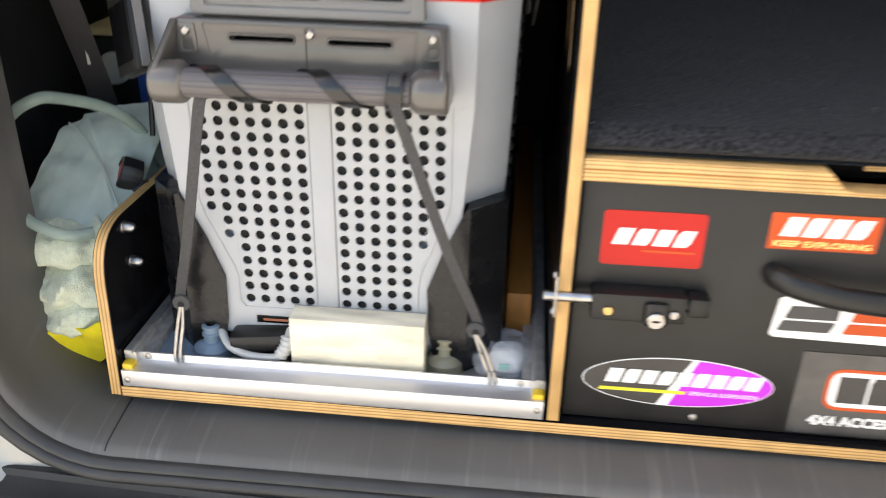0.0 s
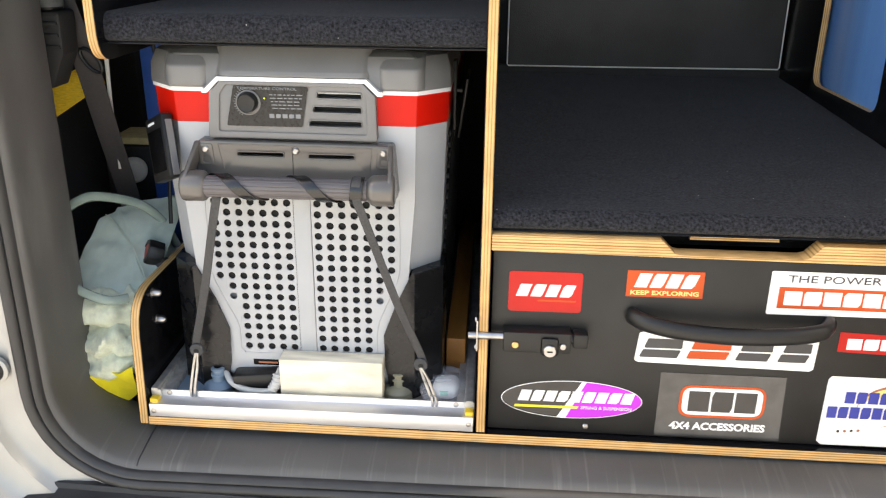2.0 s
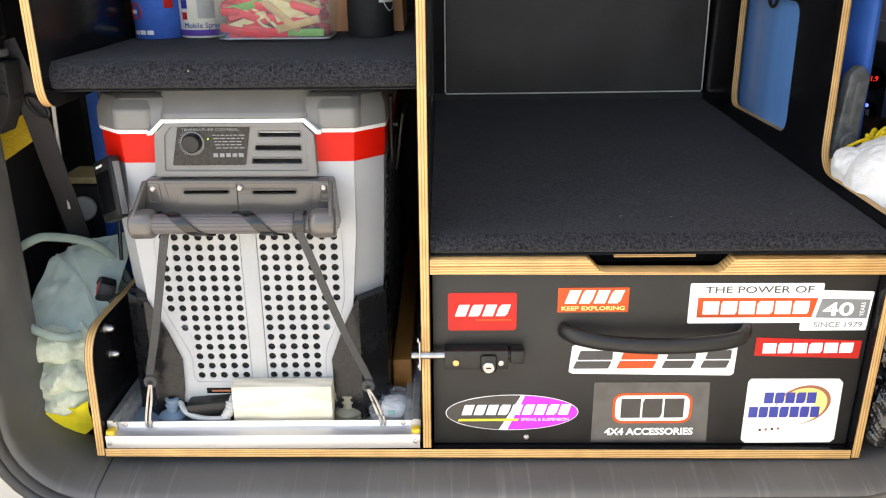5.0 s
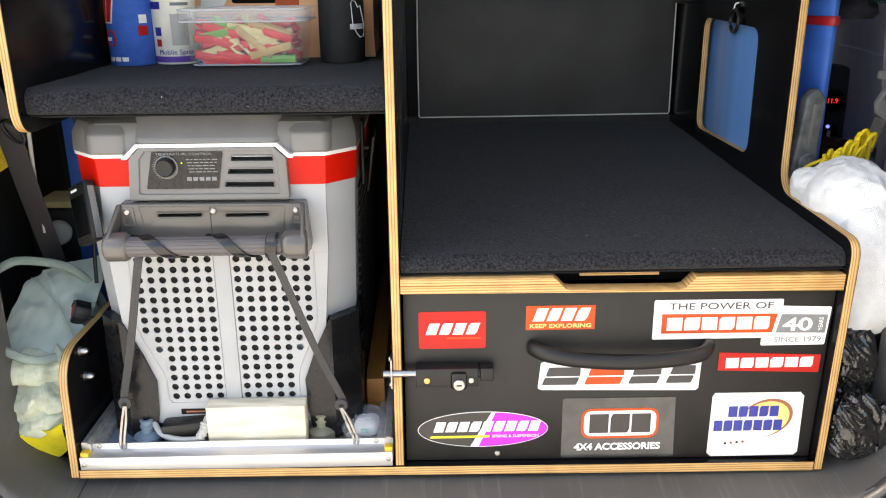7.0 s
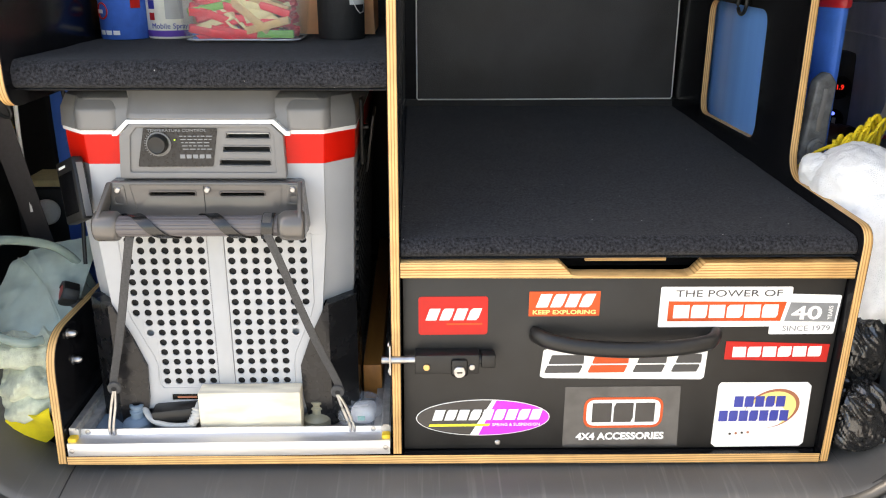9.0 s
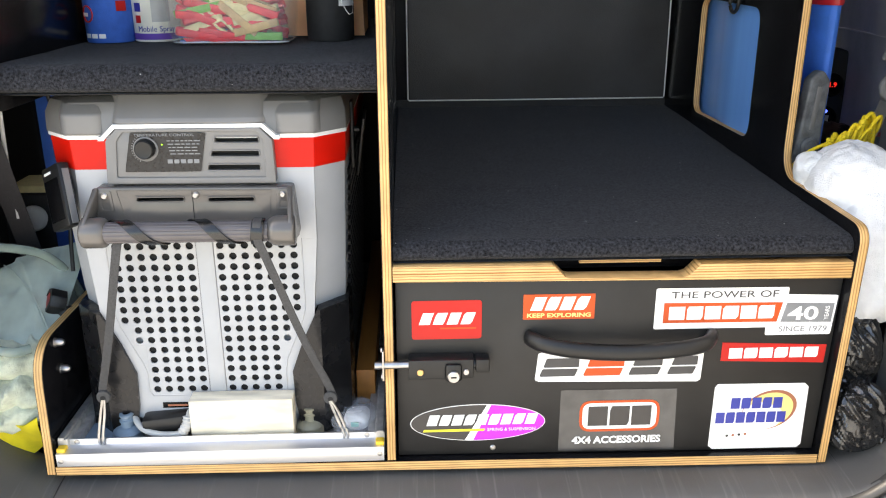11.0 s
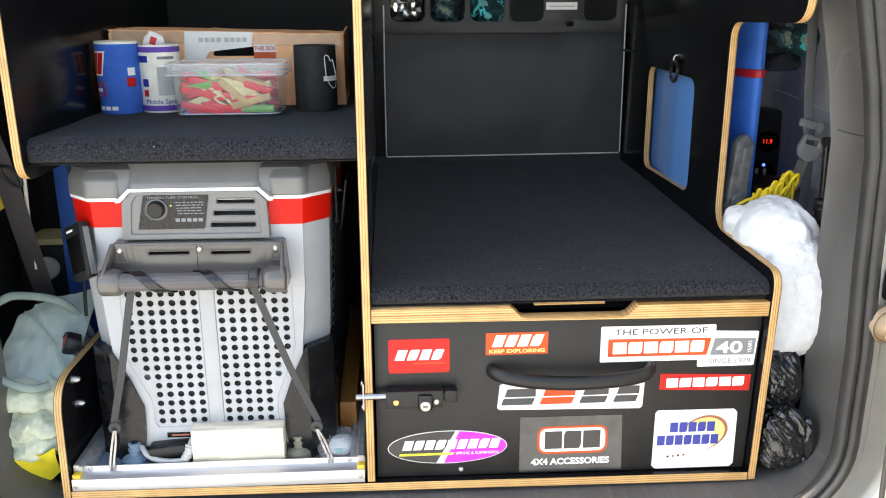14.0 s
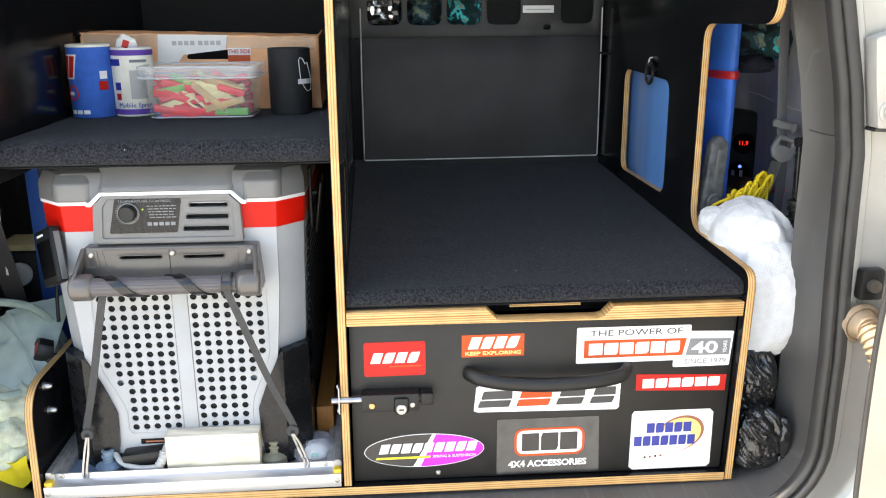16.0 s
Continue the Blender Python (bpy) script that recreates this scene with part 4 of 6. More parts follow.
# ---- fridge slide ----
def tray():
    t = thing("fridge_slide", (-0.205, YF, 0.8116), "aluminium fridge slide tray with steel runners", "fridge slide")
    part("tray_floor", box(-0.430, 0.028, 0.80, 1.62, 0.822, 0.826), DARK_STEEL, t)
    part("front_rail", plate([(0.7672, 0.8118), (0.7672, 0.836), (0.7895, 0.8385), (0.7895, 0.8485), (0.7925, 0.8485), (0.7925, 0.8330), (0.771, 0.8325), (0.771, 0.8118)], "x", -0.4465, 0.0445, bev=0.0006), ALU, t, "bright aluminium front rail")
    for x0, x1 in ((-0.447, -0.432), (0.031, 0.046)):
        run = part("runner", join(box(x0, x1, 0.782, 1.62, 0.8118, 0.853, bev=0.001), box(x0 + 0.003, x1 - 0.003, 0.778, 1.60, 0.853, 0.8575), box(x0 + (0.011 if x0 < -0.2 else -0.012), x1 + (0.012 if x0 < -0.2 else -0.011), 0.79, 1.62, 0.826, 0.846, bev=0.001)), DARK_STEEL, t, "dull steel runner")
        part("lock_tab", box(x0 + 0.001, x1 - 0.001, 0.770, 0.788, 0.836, 0.8435, bev=0.002), YELLOW, run, "yellow plastic tab")
    for x in (-0.4215, -0.440, 0.018, 0.038):
        part("rivet", lathe([(0.0042, 0), (0.0038, 0.0012), (0.0005, 0.002)], (x, 0.7675 if abs(x + 0.2) > 0.236 else 0.7895, 0.824 if abs(x + 0.2) > 0.236 else 0.8435), 12, (0, -1, 0)), STEEL, t)
    for y in (0.83, 0.86):
        part("rivet", lathe([(0.0042, 0), (0.0038, 0.0012), (0.0005, 0.002)], (-0.4205, y, 0.840), 12, (1, 0, 0)), STEEL, t)
    return t


tray()


# ---- fridge ----
def octagon(x0, x1, y0, y1, c, cy):
    return [(x0 + c, y0), (x1 - c, y0), (x1, y0 + cy), (x1, y1 - cy), (x1 - c, y1), (x0 + c, y1), (x0, y1 - cy), (x0, y0 + cy)]


def stacked(rows):
    """A body from cross sections: rows of (z, x0, x1, y0, y1, corner across, corner along)."""
    return ring_mesh([[Vector((x, y, z)) for x, y in rounded(octagon(x0, x1, y0, y1, c, cy), 0.004, 2)] for z, x0, x1, y0, y1, c, cy in rows])


def perforated(cols, rows, x_at, z_at, keep, y, depth, r, px, pz):
    """A sheet with round holes, cell by cell, each hole with its own wall."""
    bm = bmesh.new()
    n = 12
    for i in range(cols):
        for j in range(rows):
            hole = keep(i, j)
            if hole is None:
                continue
            cx, cz = x_at(i, j), z_at(j)
            sq, ci, ba = [], [], []
            for k in range(n):
                a = 2 * math.pi * (k + 0.5) / n
                c_, s_ = math.cos(a), math.sin(a)
                m = max(abs(c_), abs(s_))
                sq.append(bm.verts.new((cx + c_ / m * px / 2, y, cz + s_ / m * pz / 2)))
                if hole:
                    ci.append(bm.verts.new((cx + c_ * r, y, cz + s_ * r)))
                    ba.append(bm.verts.new((cx + c_ * r, y + depth, cz + s_ * r)))
            if hole:
                for k in range(n):
                    bm.faces.new((sq[k - 1], sq[k], ci[k], ci[k - 1]))
                    bm.faces.new((ci[k - 1], ci[k], ba[k], ba[k - 1]))
            else:
                bm.faces.new(sq)
    bmesh.ops.recalc_face_normals(bm, faces=bm.faces)
    return bm


def fridge():
    t = thing("portable_fridge", (-0.214, 0.84, 0.826), "light grey portable fridge with red band and dark grey lid", "fridge")
    y0, y1 = 0.846, 1.47
    body = part("body", stacked([(0.832, -0.385, -0.035, y0 + 0.006, y1, 0.045, 0.05), (0.90, -0.398, -0.026, y0 + 0.004, y1, 0.045, 0.045), (1.06, -0.415, -0.012, y0, y1, 0.044, 0.042), (1.256, -0.4225, -0.0055, y0 - 0.010, y1, 0.042, 0.042)]), FRIDGE, t)
    part("red_band", stacked([(1.2562, -0.4235, -0.0045, 0.834, y1, 0.042, 0.042), (1.262, -0.4240, -0.0040, 0.8335, y1, 0.042, 0.042), (1.3000, -0.4255, -0.0025, 0.833, y1, 0.042, 0.042)]), RED, t, "glossy red band")
    # lid, with a raised and a recessed stretch in front
    lid = part("lid", stacked([(1.3062, -0.4275, -0.0005, 0.826, y1 + 0.004, 0.043, 0.043), (1.333, -0.4265, -0.0015, 0.8275, y1 + 0.004, 0.043, 0.043), (1.350, -0.421, -0.007, 0.838, y1, 0.043, 0.043), (1.3575, -0.410, -0.018, 0.852, y1 - 0.01, 0.043, 0.043)]), FRIDGE_DK, t, "dark grey moulded lid")
    part("lid_trim", stacked([(1.3002, -0.4270, -0.0010, 0.8285, y1 + 0.002, 0.043, 0.043), (1.3060, -0.4270, -0.0010, 0.8285, y1 + 0.002, 0.043, 0.043)]), WHITE, t, "white trim line")
    part("lid_brow", ring_mesh([[Vector((x, y, z)) for y, z in rounded([(0.8165 + q, 1.3230), (0.866, 1.3230), (0.866, 1.3640), (0.842 + q, 1.3640), (0.8195 + q, 1.3305)], [0.002, 0, 0, 0.005, 0.010], 4)] for x, q in ((-0.327, 0.022), (-0.321, 0.012), (-0.315, 0.004), (-0.309, 0.001), (-0.300, 0.0), (-0.128, 0.0), (-0.119, 0.001), (-0.113, 0.004), (-0.107, 0.012), (-0.101, 0.022))]), FRIDGE_DK, t, "dark grey lid front", smooth=60)
    part("brow_trim", plate([(-0.338, 1.3002), (-0.331, 1.3002), (-0.3135, 1.3172), (-0.1145, 1.3172), (-0.097, 1.3002), (-0.090, 1.3002), (-0.090, 1.3060), (-0.0945, 1.3060), (-0.112, 1.3226), (-0.316, 1.3226), (-0.3335, 1.3060), (-0.338, 1.3060)], "y", 0.8168, 0.845), WHITE, t, "white trim line")
    for a, b in ((-0.390, -0.331), (-0.097, -0.038)):
        part("lid_lug", ring_mesh([[Vector((x, y, z)) for y, z in rounded([(0.8215 + q, 1.3085), (0.850, 1.3085), (0.858, 1.3540), (0.838 + q, 1.3490), (0.8225 + q, 1.3350)], [0.002, 0, 0, 0.006, 0.009], 5)] for x, q in ((a - 0.004, 0.014), (a + 0.001, 0.006), (a + 0.006, 0.0015), (a + 0.012, 0.0), (b - 0.012, 0.0), (b - 0.006, 0.0015), (b - 0.001, 0.006), (b + 0.004, 0.014))]), FRIDGE_DK, t, smooth=60)
    # control panel
    outer = rounded([(-0.333, 1.239), (-0.098, 1.238), (-0.100, 1.3000), (-0.1165, 1.3170), (-0.312, 1.3170), (-0.328, 1.300)], 0.004)
    slots = [rounded([(-0.1935 + 0.006 * i, 1.2608 + 0.0195 * i - 0.0042), (-0.119 + 0.0005 * i, 1.2603 + 0.0195 * i - 0.0042), (-0.119, 1.2603 + 0.0195 * i + 0.0050), (-0.191 + 0.006 * i, 1.2608 + 0.0195 * i + 0.0050)], 0.003, 3) for i in range(3)]
    panel = part("control_panel", plate(outer, "y", 0.8185, 0.8335, slots, bev=0.0015), FRIDGE_DK, t, "grey control panel with three vent slots")
    # black sheet painting the shade behind the vent slots
    part("vent_cavity", box(-0.198, -0.112, 0.8315, 0.8337, 1.250, 1.309), SHADE_BLACK, panel)
    part("bezel", plate(outer, "y", 0.8158, 0.8183, [rounded([(-0.318, 1.2480), (-0.1115, 1.2470), (-0.1125, 1.3010), (-0.1200, 1.3120), (-0.3035, 1.3120), (-0.313, 1.300)], 0.004)], bev=0.0012), FRIDGE_DK, panel)
    for sl in slots:
        part("slot_rim", tube([(x, 0.8183, z) for x, z in sl], 0.0010, 6, closed=True), FRIDGE_DK, panel)
    face = part("dial_plate", plate(rounded([(-0.3060, 1.2560), (-0.2010, 1.2560), (-0.1910, 1.3105), (-0.2935, 1.3115)], 0.002), "y", 0.8165, 0.8186), DIAL_FACE, panel, "scuffed black dial plate")
    part("dial", lathe([(0.0140, 0), (0.0140, 0.005), (0.0128, 0.012), (0.0115, 0.0135), (0.0100, 0.0130), (0.0005, 0.0130)], (-0.2740, 0.8166, 1.2895), 28, (0, -1, 0)), BLACK, panel, "black rotary knob")
    part("dial_ring", lathe([(0.0172, 0), (0.0172, 0.0016), (0.0155, 0.0022), (0.0150, 0.0010)], (-0.2740, 0.8164, 1.2885), 36, (0, -1, 0)), FRIDGE_DK, panel, "thin grey ring")
    part("dial_heading", lettering("TEMPERATURE CONTROL", -0.2885, 1.3062, 0.8164, 0.0036, 0.082), GREY_INK, panel)
    ticks = []
    for k in range(16):
        a = radians(-130 + k * 160 / 15 - 20)
        ticks.append(moved(box(-0.0004, 0.0004, -0.0004, 0, 0.0182, 0.0202), pose(-0.2740, 0.8165, 1.2885, 0, math.degrees(a), 0)))
    part("dial_marks", join(*ticks), GREY_INK, panel)
    bars = []
    rnd = random.Random(4)
    for r in range(5):
        x = -0.2445 + 0.0008 * r
        z = 1.2990 - 0.0046 * r
        while x < -0.204:
            w = rnd.uniform(0.003, 0.009)
            bars.append(plate(rect(x, min(x + w, -0.198), z, z + 0.0013), "y", 0.8164, 0.8160))
            x += w + 0.0018
    part("small_print", join(*bars), GREY_INK, panel)
    letter_blocks(panel, GREY_INK, -0.2470, -0.2015, 1.2680, 1.2735, 5, 0.8164, 0.25)
    part("power_light", rod((-0.2515, 0.8156, 1.2945), (-0.2515, 0.8166, 1.2945), 0.0010), LED_GREEN, panel)
    # perforated front
    px, pz, zt = 0.0179, 0.0167, 1.140
    part("grille", perforated(7, 15, lambda i, j: -0.3415 + px * i, lambda j: zt - pz * j, lambda i, j: None if i < (0 if j < 8 else 1 if j < 10 else 2) else True, 0.8345, 0.0025, 0.0057, px, pz), FRIDGE, t, "light grey grille with round holes")
    part("grille", perforated(7, 15, lambda i, j: -0.1900 + px * i, lambda j: zt - pz * j, lambda i, j: None if i > (6 if j < 7 else 5 if j < 10 else 4) else True, 0.8345, 0.0025, 0.0057, px, pz), FRIDGE, t, "light grey grille with round holes")
    # black sheet close behind the holes, painting the depth's shade
    part("grille_backing", plate([(-0.348, 1.146), (-0.348, 1.017), (-0.312, 0.984), (-0.312, 0.900), (-0.112, 0.900), (-0.112, 0.984), (-0.077, 1.034), (-0.077, 1.146)], "y", 0.8390, 0.8450), SHADE_BLACK, t)
    part("front_rib", box(-0.2250, -0.1992, 0.8325, 0.8460, 0.862, 1.1484, bev=0.003), FRIDGE, t)
    part("front_fascia", join(
        plate([(-0.3835, 1.1484), (-0.3505, 1.1484), (-0.3505, 1.0148), (-0.3326, 1.0148), (-0.3326, 0.9813), (-0.3147, 0.9813), (-0.3147, 0.8980), (-0.2252, 0.8980), (-0.2252, 0.858), (-0.345, 0.858), (-0.375, 1.02)], "y", 0.8343, 0.852),
        plate([(-0.0742, 1.1484), (-0.0478, 1.1484), (-0.058, 1.02), (-0.085, 0.858), (-0.1990, 0.858), (-0.1990, 0.8980), (-0.1099, 0.8980), (-0.1099, 0.9813), (-0.0921, 0.9813), (-0.0921, 1.0315), (-0.0742, 1.0315)], "y", 0.8343, 0.852),
        plate([(-0.3835, 1.1486), (-0.0478, 1.1486), (-0.0465, 1.2565), (-0.3815, 1.2565)], "y", 0.8341, 0.852)), FRIDGE, t)
    for ln_ in ([(-0.3545, 1.15), (-0.3545, 1.030), (-0.3495, 1.012), (-0.322, 0.950), (-0.318, 0.935), (-0.318, 0.902), (-0.312, 0.8945), (-0.229, 0.8945)], [(-0.0705, 1.15), (-0.0705, 1.040), (-0.0755, 1.020), (-0.1025, 0.955), (-0.1060, 0.935), (-0.1060, 0.902), (-0.112, 0.8945), (-0.196, 0.8945)]):
        part("grille_bead", tube([(x, 0.8341, z) for x, z in ln_], 0.0011, 6), FRIDGE, t)
    part("rating_slot", box(-0.300, -0.252, 0.8325, 0.8345, 0.8745, 0.8835), GLASS_DARK, t)
    part("rating_mark", plate(rect(-0.292, -0.262, 0.8775, 0.8805), "y", 0.8324, 0.8320), STICK_BROWN, t)
    # corner feet
    for sgn in (-1, 1):
        xc = -0.214
        m = lambda x: xc + sgn * x
        rings = []
        for z, inner in ((0.829, 0.1300), (0.88, 0.1210), (0.935, 0.1190), (0.985, 0.1370), (1.038, 0.1620)):
            rings.append([Vector((m(inner), 0.8285, z)), Vector((m(0.166), 0.8265, z)), Vector((m(0.206), 0.868 - (1.038 - z) * 0.02, z)), Vector((m(0.208), 0.925, z)), Vector((m(0.196), 0.925, z)), Vector((m(0.186), 0.875, z)), Vector((m(0.160), 0.846, z)), Vector((m(inner), 0.846, z))])
        part("corner_foot", ring_mesh(rings), FOOT, t, "black plastic corner foot")
    # dark side grille
    sg = perforated(24, 22, lambda i, j: 0.935 + 0.0182 * i, lambda j: 1.225 - 0.0165 * j, lambda i, j: True, 0.0, 0.006, 0.0055, 0.0182, 0.0165)
    for v in sg.verts:
        x, y, z = v.co
        v.co = (-0.0015 - y - (1.256 - z) * 0.03, x, z)
    bmesh.ops.recalc_face_normals(sg, faces=sg.faces)
    part("side_grille", sg, TRIM_DARK, t, "black side grille")
    # latch on the side
    part("latch", join(box(-0.002, 0.004, 0.955, 0.985, 1.225, 1.330, bev=0.002), rod((-0.002, 0.965, 1.285), (0.012, 0.965, 1.285), 0.0045), moved(box(-0.002, 0.002, -0.02, 0.02, -0.05, 0.05, bev=0.001), pose(0.014, 0.985, 1.26, 14, 8, 0))), BLACK, t, "black side latch")
    # carry handle
    holes = [rect(-0.2920, -0.2260, 1.2155, 1.2225, 0.0033, 3), rect(-0.1925, -0.1285, 1.2145, 1.2215, 0.0033, 3)]
    br = part("handle_bracket", plate(rounded([(-0.354, 1.160), (-0.069, 1.160), (-0.075, 1.2345), (-0.348, 1.2365)], 0.006), "y", 0.806, 0.834, holes, bev=0.002), HANDLE, t, "brown-grey carry handle bracket")
    # thin black sheet as painted shade in the bracket slots
    part("slot_dark", box(-0.305, -0.12, 0.8335, 0.8337, 1.21, 1.228), SHADE_BLACK, br)
    for hl_ in holes:
        part("slot_rim", tube([(x, 0.8058, z) for x, z in hl_], 0.0011, 6, closed=True), HANDLE, br)
    part("panel_line", tube([(-0.3110, 0.8058, 1.196), (-0.3180, 0.8058, 1.2325), (-0.1045, 0.8058, 1.2310), (-0.1080, 0.8058, 1.196)], 0.0008, 6), HANDLE, br)
    part("panel_joint", box(-0.2148, -0.2140, 0.8052, 0.8062, 1.19, 1.232), SHADE_BLACK, br)
    for x in (-0.335, -0.2095, -0.0885):
        part("screw", join(rod((x, 0.8015, 1.225), (x, 0.807, 1.225), 0.0046, bev=0.0014), moved(box(-0.003, 0.003, -0.0004, 0.0004, -0.0005, 0.0005), pose(x, 0.8013, 1.225, 0, 30, 0))), STEEL, br)
    for sgn, out, inn in ((1, -0.3610, -0.3255), (-1, -0.0685, -0.1060)):
        cap = lathe([(0.0005, 0), (0.0180, 0.0004), (0.0208, 0.0020), (0.0218, 0.0050), (0.0218, 0.0275), (0.0205, 0.0320), (0.0165, abs(inn - out)), (0.0140, abs(inn - out))], (out, 0.7750, 1.1815), 36, (sgn, 0, 0))
        part("end_cap", cap, HANDLE, br, smooth=50)
        flank = plate(rounded([(0.7560, 1.1700), (0.810, 1.162), (0.810, 1.2360), (0.8035, 1.2365), (0.7590, 1.1985)], [0.010, 0, 0, 0.004, 0.014], 5), "x", 0.0, 0.0065, bev=0.0022, bseg=3)
        for v in flank.verts:
            up = (v.co.z - 1.165) / 0.0715
            grow = 1.0 + 0.15 * (v.co.y - 0.756) / 0.054
            v.co.x = out + sgn * (v.co.x * grow + (0.011 if sgn > 0 else 0.006) * max(0, up))
        bmesh.ops.recalc_face_normals(flank, faces=flank.faces)
        part("end_flank", flank, HANDLE, br, smooth=50)
    lobes = [(0.0143 if k % 6 == 0 else 0.0149, 2 * math.pi * k / 96) for k in range(96)]
    part("grip", ring_mesh([[Vector((x, 0.7715 + r_ * math.cos(a), 1.182 + r_ * math.sin(a))) for r_, a in lobes] for x in (-0.328, -0.106)]), HANDLE_BAR, br, "ribbed dark grey grip")
    for a, b in ((-0.343, -0.327), (-0.096, -0.080)):
        part("screw_recess", plate(rounded([(a - 0.003, 1.202), (b + 0.003, 1.202), (b + 0.001, 1.2325), (a - 0.001, 1.2325)], 0.003), "y", 0.8045, 0.8064, [rect(a + 0.003, b - 0.003, 1.2055, 1.2155, 0.003, 3)], bev=0.0007), HANDLE, br)
    return t


fridge()


def monitor():
    t = thing("fridge_monitor", (-0.428, 0.83, 1.165), "black wireless fridge monitor clipped beside the fridge", "monitor")
    m = pose(-0.4060, 0.8310, 1.217, -8, -22, -40)
    part("case", moved(box(-0.027, 0.027, -0.009, 0.009, -0.046, 0.046, bev=0.004), m), BLACK, t)
    part("screen", moved(box(-0.021, 0.021, -0.0098, -0.0088, -0.034, 0.026, bev=0.0004), m), GLASS_DARK, t)
    part("side_strip", moved(box(0.0272, 0.0290, -0.004, 0.005, -0.042, 0.036), m), FRIDGE_DK, t)
    part("mark", moved(plate(rect(-0.016, 0.004, 0.034, 0.0375), "y", -0.0092, -0.0096), m), STICK_WHITE, t)
    return t


monitor()


# ---- tie-down straps ----
def tie_strap(xt, ring, foot, label, turns_x, over):
    t = thing("tie_down_strap", (foot[0], foot[1], foot[2]), label, "strap", "straps on the fridge handle")
    c, r = Vector((0, 0.7715, 1.182)), 0.0164
    top = Vector((xt, 0.7535, 1.176)) if over else Vector((xt, 0.7680, 1.1645))
    line = smooth_line(([(xt, 0.770, 1.200), (xt, 0.757, 1.196)] if over else [(xt, 0.784, 1.170), (xt, 0.777, 1.1655)]) + [top, Vector(top).lerp(Vector(ring), 0.15) + Vector((0, -0.001, 0)), Vector(top).lerp(Vector(ring), 0.6), Vector(ring) + Vector((0, 0.002, 0.014)), ring], 6)
    part("webbing", webbing(line, 0.0118, 0.0024, (1, 0, 0)), WEB, t)
    x0, x1 = turns_x
    pts = []
    for k in range(29):
        a = radians(150 - 255 * k / 28)
        pts.append(Vector((x0 + (x1 - x0) * k / 28, c.y - r * math.cos(a), c.z + r * math.sin(a))))
    sides = []
    for k in range(29):
        run = (pts[min(k + 1, 28)] - pts[max(k - 1, 0)]).normalized()
        sides.append((Vector((1, 0, 0)) - run * run.x).normalized())
    part("wrap", webbing(pts, 0.0150, 0.0020, sides), WRAP, t, "black strap wound round the grip")
    rg = Vector(ring)
    part("eyelet", join(rod(rg + Vector((0, -0.003, 0)), rg + Vector((0, 0.003, 0)), 0.0105, bev=0.0012), ), WEB, t)
    # the eyelet is solid; a black disc paints the hole's shade
    part("eyelet_hole", rod(rg + Vector((0, -0.0036, -0.001)), rg + Vector((0, -0.0029, -0.001)), 0.0040), SHADE_BLACK, t)
    f = Vector(foot)
    ax = (f - rg)
    for s_ in (-1, 1):
        off = Vector((0.0030 * s_, 0, 0))
        part("hook_wire", tube(smooth_line([rg + Vector((0, -0.002, -0.004)) + off * 0.4, rg + ax * 0.4 + off, f + off + Vector((0, -0.001, 0.004)), f + off + Vector((0, 0.004, -0.008))], 6), 0.0023, 8), STEEL, t, "bright steel wire hook")
    return t


tie_strap(-0.314, (-0.376, 0.800, 0.914), (-0.3835, 0.787, 0.846), "grey tie-down strap hooked from the fridge handle to the slide", (-0.322, -0.246), False)
tie_strap(-0.119, (-0.036, 0.800, 0.904), (-0.0145, 0.787, 0.847), "grey tie-down strap hooked slantwise to the slide", (-0.214, -0.146), True)
loop_wrap = thing("strap_loop", (-0.119, 0.755, 1.17), "black strap end looped over the fridge grip", "strap", "straps on the fridge handle")
lp = [Vector((-0.121 + 0.0012 * k / 4, 0.770 - 0.0178 * math.cos(radians(-60 + 12 * k)), 1.182 + 0.0178 * math.sin(radians(-60 + 12 * k)))) for k in range(14)]
part("webbing", webbing(lp, 0.0165, 0.0024, (1, 0, 0)), WRAP, loop_wrap)

# ---- things lying on the slide ----
blk = thing("wood_block", (-0.1725, 0.83, 0.826), "pale pine packing block on the fridge slide", "wood block")
part("block", box(-0.2515, -0.0945, 0.8000, 0.8320, 0.8262, 0.9025, bev=0.0016), PINE, blk)


def fitting(x, y, z, material, label):
    t = thing("hose_fitting", (x, y, z), label, "hose fitting", "fittings on the slide")
    part("base", lathe([(0.023, 0), (0.0235, 0.005), (0.023, 0.014), (0.018, 0.019), (0.0115, 0.022)], (x, y, z), 28), material, t)
    part("neck", lathe([(0.0115, 0), (0.0098, 0.003), (0.0098, 0.009), (0.0115, 0.0100), (0.0115, 0.0125), (0.009, 0.014), (0.009, 0.018), (0.0108, 0.0195), (0.0108, 0.0225), (0.0085, 0.0235), (0.0058, 0.0235), (0.0055, 0.010)], (x, y, z + 0.0205), 24), material, t)
    return t


fitting(-0.3565, 0.828, 0.8262, FITTING_BLUE, "blue-grey plastic hose connector standing on the slide")
fitting(-0.0735, 0.835, 0.8262, FITTING_TAN, "tan plastic hose connector standing on the slide")
single("cap_disc", lathe([(0.030, 0), (0.031, 0.005), (0.028, 0.009), (0.0005, 0.010)], (-0.402, 0.835, 0.8262), 28), FITTING_BLUE, "blue-grey plastic cap lying on the slide", "cap")
plug = thing("power_plug", (-0.285, 0.835, 0.8262), "black power plug with grey cable lying on the slide", "plug")
part("plug_body", moved(box(-0.040, 0.034, -0.018, 0.016, 0.0, 0.024, bev=0.006), pose(-0.2885, 0.826, 0.846, 0, -4, 4)), BLACK, plug)
